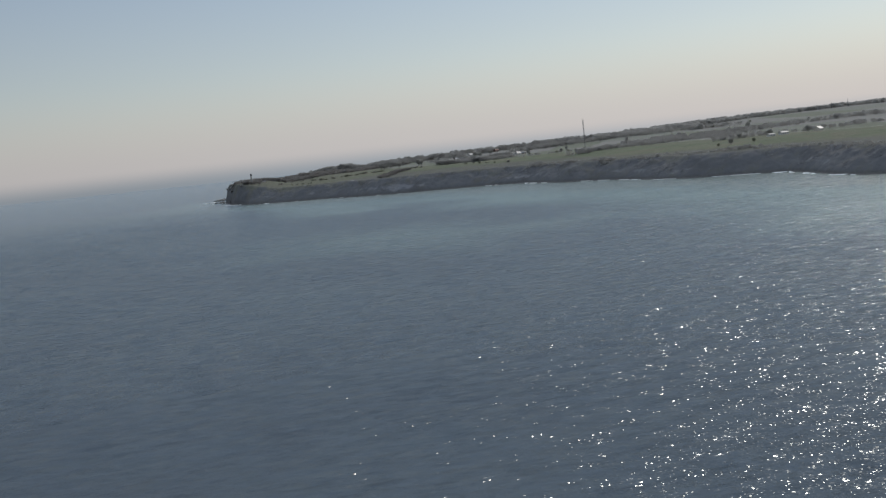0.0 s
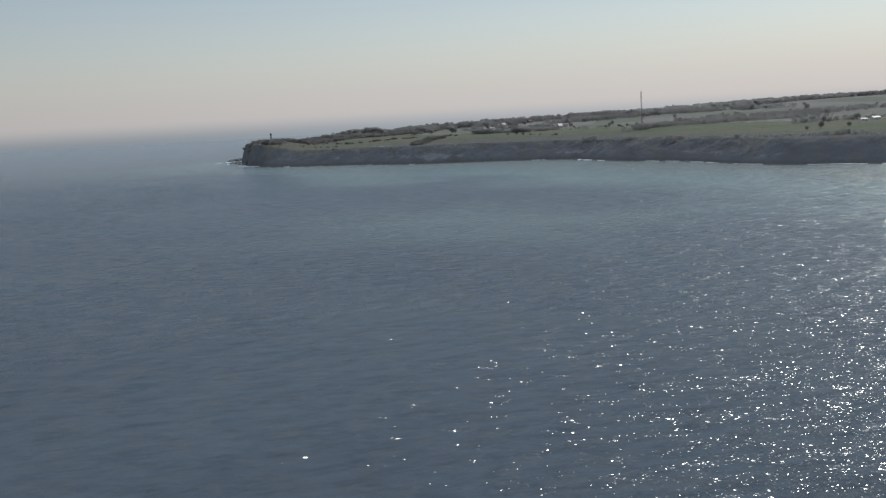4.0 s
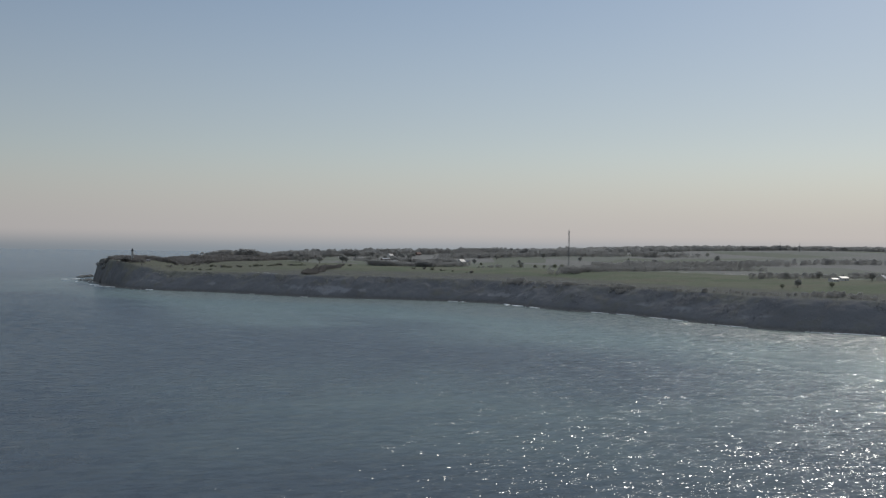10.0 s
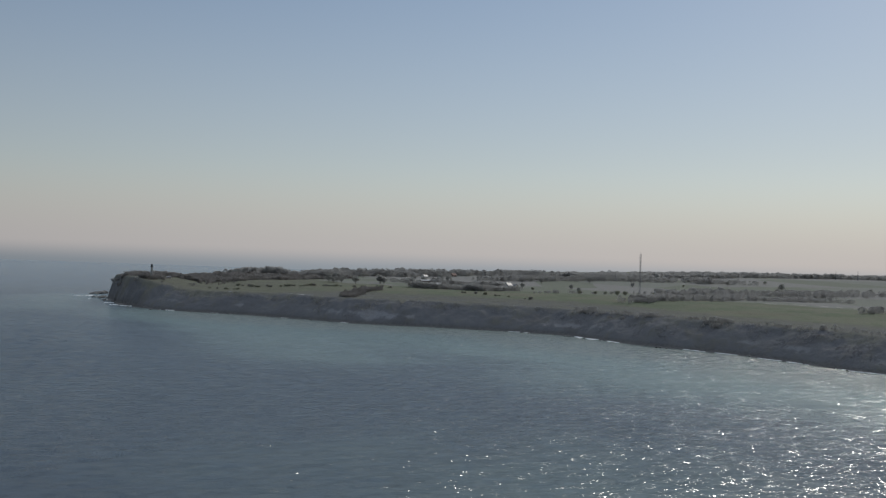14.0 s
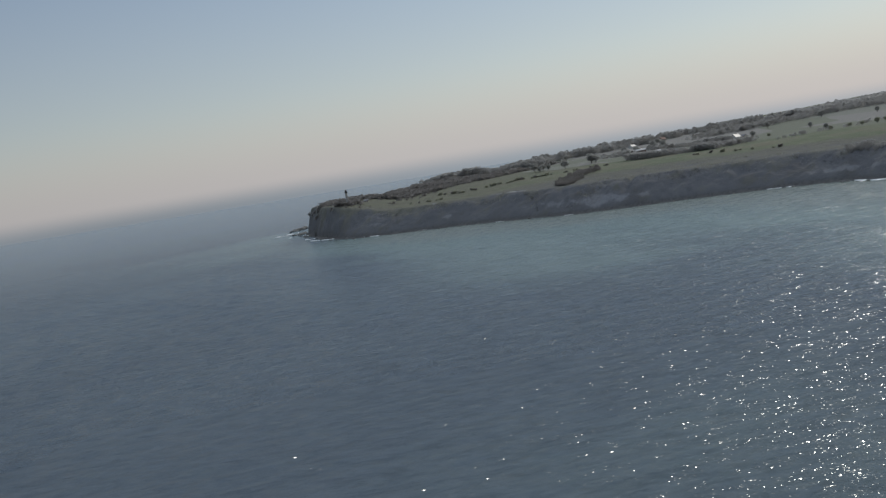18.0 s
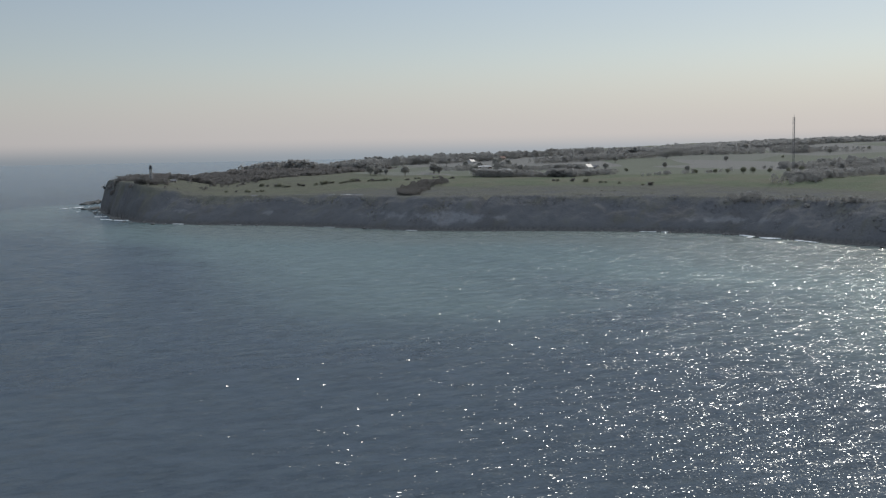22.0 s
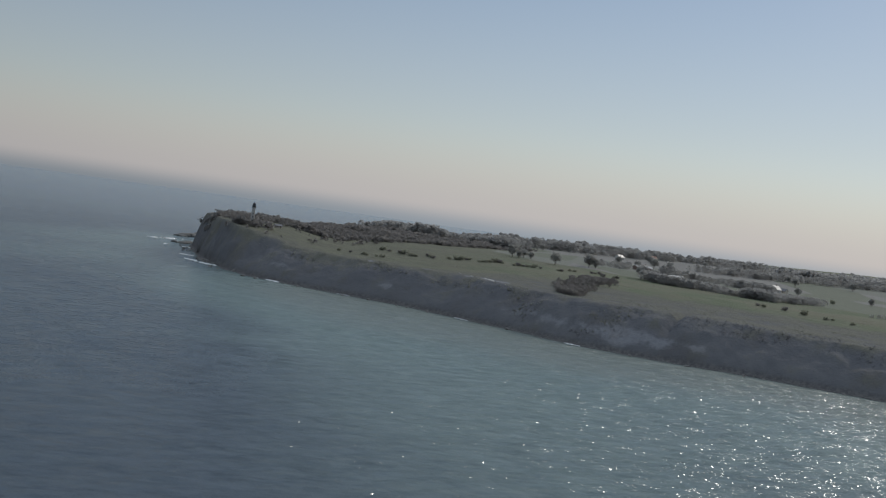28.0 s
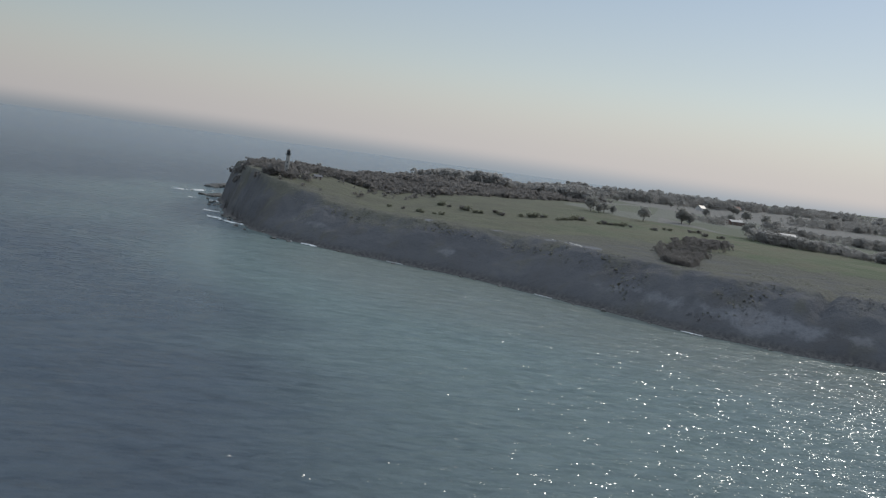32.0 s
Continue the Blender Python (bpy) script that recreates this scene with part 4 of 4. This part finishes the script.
def church(x, y, top):
    z = land_at(x, y) - 0.3
    h = top - z
    ob = base("church", x, y, z, 25)
    part("tower", made(box, -2.6, 2.6, -2.6, 2.6, 0, h - 4.5), BRICK, ob)
    part("spire", made(cone, 3.6, 0.1, h - 4.5, h, 4), SLATE, ob)
    nave = house(x + 10, y - 4, 25, 16, 9, 5, 48, BRICK, TILE, "brick church nave with a tile roof", False)
    for piece in list(nave.children):
        piece.parent = ob
        piece.matrix_parent_inverse = Matrix.Translation((10.5, 0, 0))
    bpy.data.objects.remove(nave)
    for s in (-1, 1):
        part("louvre", made(box, -0.6, 0.6, s * 2.6 - 0.05, s * 2.6 + 0.05, h - 8, h - 5.6), TIMBER, ob)
    return tagged(ob, "red brick village church with a short spire", "church")


church(634, 2019, 50.0)


def turbine(x, y, top, turn):
    z = land_at(x, y) - 0.3
    hub = top - z - 5
    ob = base("wind_turbine", x, y, z, turn)
    part("tower", made(cone, 0.9, 0.5, 0, hub, 12), BACKLIT, ob)
    part("nacelle", made(box, -0.7, 0.7, -1.6, 1.8, hub - 0.6, hub + 0.8), BACKLIT, ob)
    part("hub", made(rod, (0, -1.6, hub), (0, -2.6, hub), 0.6, 10, 0.2), BACKLIT, ob)
    for k in range(3):
        a = radians(90 + 120 * k)
        part("blade", made(rod, (0, -2.1, hub), (9 * math.cos(a), -2.1, hub + 9 * math.sin(a)), 0.45, 6, 0.1), BACKLIT, ob)
    return tagged(ob, "wind turbine on the far skyline, coloured dark as if backlit", "wind turbine", "wind turbines on the skyline")


turbine(1446, 1937, 69.5, -30)
turbine(1457, 1876, 69.8, -36)


# ---------------------------------------------------------------- lane
def strip(name, points, width, mat, label, category):
    mid = spline(points, 6.0 if len(points) > 3 else 1.5)
    tang = np.gradient(mid, axis=0)
    tang /= np.linalg.norm(tang, axis=1)[:, None]
    side = np.stack([-tang[:, 1], tang[:, 0]], 1)
    v = []
    for s in (-1, -0.33, 0.33, 1):
        e = mid + side * s * width / 2
        v.append([(a, b, land_at(a, b) + 0.18) for a, b in e])
    n = len(mid)
    f = [(k * n + i, k * n + i + 1, (k + 1) * n + i + 1, (k + 1) * n + i) for k in range(3) for i in range(n - 1)]
    return tagged(sheet(name, [p for r in v for p in r], f, mat), label, category, kind="structure")


strip("road", [(640, 960), (684, 901), (700, 840), (712, 790), (760, 700), (800, 600), (820, 420)], 5, ROAD, "pale gravel lane between the fields", "lane")


# Short pale strips laid for the white marks on the brow.
for run in SCARS:
    strip("brow_mark", run, 1.5, CHALK, "pale chalky mark on the brow of the cliff", "path")


# ---------------------------------------------------------------- shore
def foam(points, width, seed, label="white foam where waves break on the shore"):
    """A torn ribbon of foam that floats on the water."""
    r = random.Random(seed)
    mid = spline(points, 1.2)
    n = len(mid)
    tang = np.gradient(mid, axis=0)
    tang /= np.linalg.norm(tang, axis=1)[:, None] + 1e-9
    side = np.stack([-tang[:, 1], tang[:, 0]], 1)
    v, f = [], []
    for i in range(n):
        t = i / (n - 1)
        w = width * math.sin(math.pi * min(1, max(0, t))) ** 0.6 * max(0.12, 0.25 + 1.5 * abs(fbm(i * 0.16, seed, 0.3)) + r.uniform(-0.2, 0.25))
        off = 0.8 * width * fbm(i * 0.05, seed, 7.0)
        torn = min(1.0, max(0.0, (fbm(i * 0.11, seed * 1.7, 3.0) + 0.34) / 0.3))
        w *= torn
        for s in (-1, 0, 1):
            p = mid[i] + side[i] * (s * w / 2 + off)
            v.append((p[0], p[1], 0.30 + (0.09 * width + r.uniform(0, 0.25)) * (s == 0)))
        if i and torn > 0:
            a, b = (i - 1) * 3, i * 3
            f += [(a, a + 1, b + 1, b), (a + 1, a + 2, b + 2, b + 1)]
    return tagged(sheet("sea_foam", v, f, FOAM, False), label, "foam", kind="stuff")


def shore_run(x0, y0, x1, y1, out):
    """Points along the shore between two places, out metres off it."""
    i0 = int(np.argmin(np.hypot(front[:, 0] - x0, front[:, 1] - y0)))
    i1 = int(np.argmin(np.hypot(front[:, 0] - x1, front[:, 1] - y1)))
    pts = front[min(i0, i1):max(i0, i1) + 1]
    tang = np.gradient(pts, axis=0)
    tang /= np.linalg.norm(tang, axis=1)[:, None]
    pts = pts + np.stack([tang[:, 1], -tang[:, 0]], 1) * out
    return [tuple(p) for p in pts[::4]]


foam([(-108, 1464), (-92, 1473), (-72, 1490)], 9, 1, "long white breaker off the rocky point")
foam([(-74, 1388), (-66, 1378), (-58, 1374)], 9, 2)
foam([(-62, 1294), (-56, 1290), (-47, 1284)], 5, 3)
foam([(-52, 1248), (-46, 1239), (-38, 1226), (-26, 1211)], 6.5, 4, "white breaker curling round the foot of the point")
foam([(-84, 1392), (-79, 1388)], 5, 5)
for k, (a, b, c, d, w, o) in enumerate([(10, 1157, 27, 1142, 4.6, 1), (132, 1050, 142, 1036, 1.0, 1), (186, 988, 196, 976, 1.1, 1), (60, 1112, 75, 1100, 0.6, 1),
                                        (330, 890, 352, 872, 2.0, 1), (374, 830, 387, 790, 4.6, 3), (388, 786, 394, 765, 2.2, 2), (420, 710, 446, 655, 1.8, 1.5), (450, 640, 461, 585, 2.2, 2),
                                        (464, 568, 480, 520, 1.8, 1.5), (500, 487, 540, 448, 2.0, 2), (548, 436, 556, 395, 5.5, 5), (552, 380, 547, 330, 6.0, 5), (546, 320, 548, 265, 4.0, 3)]):
    foam(shore_run(a, b, c, d, o + w * 0.5), w * (1.6 if a > 320 else 1.15), 20 + k)

# Boulders at the foot of the point and along the beach.
def boulder(seed):
    r = random.Random(seed)
    bm = bmesh.new()
    bmesh.ops.create_icosphere(bm, subdivisions=2, radius=1.0)
    stretch_by = (r.uniform(0.8, 1.4), r.uniform(0.7, 1.1), r.uniform(0.45, 0.75))
    for v in bm.verts:
        k = 1 + 0.35 * noise.noise(v.co * 1.3 + Vector((seed, 0, 0)))
        v.co = Vector((v.co.x * stretch_by[0], v.co.y * stretch_by[1], v.co.z * stretch_by[2])) * k
    ob = part("boulder", bm, ROCK)
    return tagged(ob, "dark wet boulder lying in the surf below the cliff", "boulder", "boulders at the foot of the cliff")


stones = [boulder(s) for s in range(4)]
rb = random.Random(9)
spots = [(-70 + rb.gauss(0, 4), 1440 + rb.gauss(0, 9), rb.uniform(1.5, 4.0)) for _ in range(16)]
spots += [(-84 + 12 * (k / 17) + rb.gauss(0, 2), 1552 + 40 * (k / 17) + rb.gauss(0, 4), rb.uniform(2.5, 5.5)) for k in range(18)]
spots += [(front[i][0] - rb.uniform(-2, 8), front[i][1] + rb.gauss(0, 3), rb.uniform(0.7, 2.4)) for i in (rb.randrange(10, 110) for _ in range(34))]
spots += [(front[i][0] - rb.uniform(-2, 4), front[i][1] - rb.uniform(-2, 4), rb.uniform(0.5, 1.6)) for i in (rb.randrange(110, 480) for _ in range(60))]
for k, (x, y, size) in enumerate(spots):
    ob = stones[k] if k < 4 else copy_thing(stones[k % 4], Matrix.Identity(4))
    ob.matrix_basis = pose(x, y, 0.15 * size, rb.uniform(-12, 12), rb.uniform(-12, 12), rb.uniform(0, 360)) @ Matrix.Diagonal((size, size, size, 1))
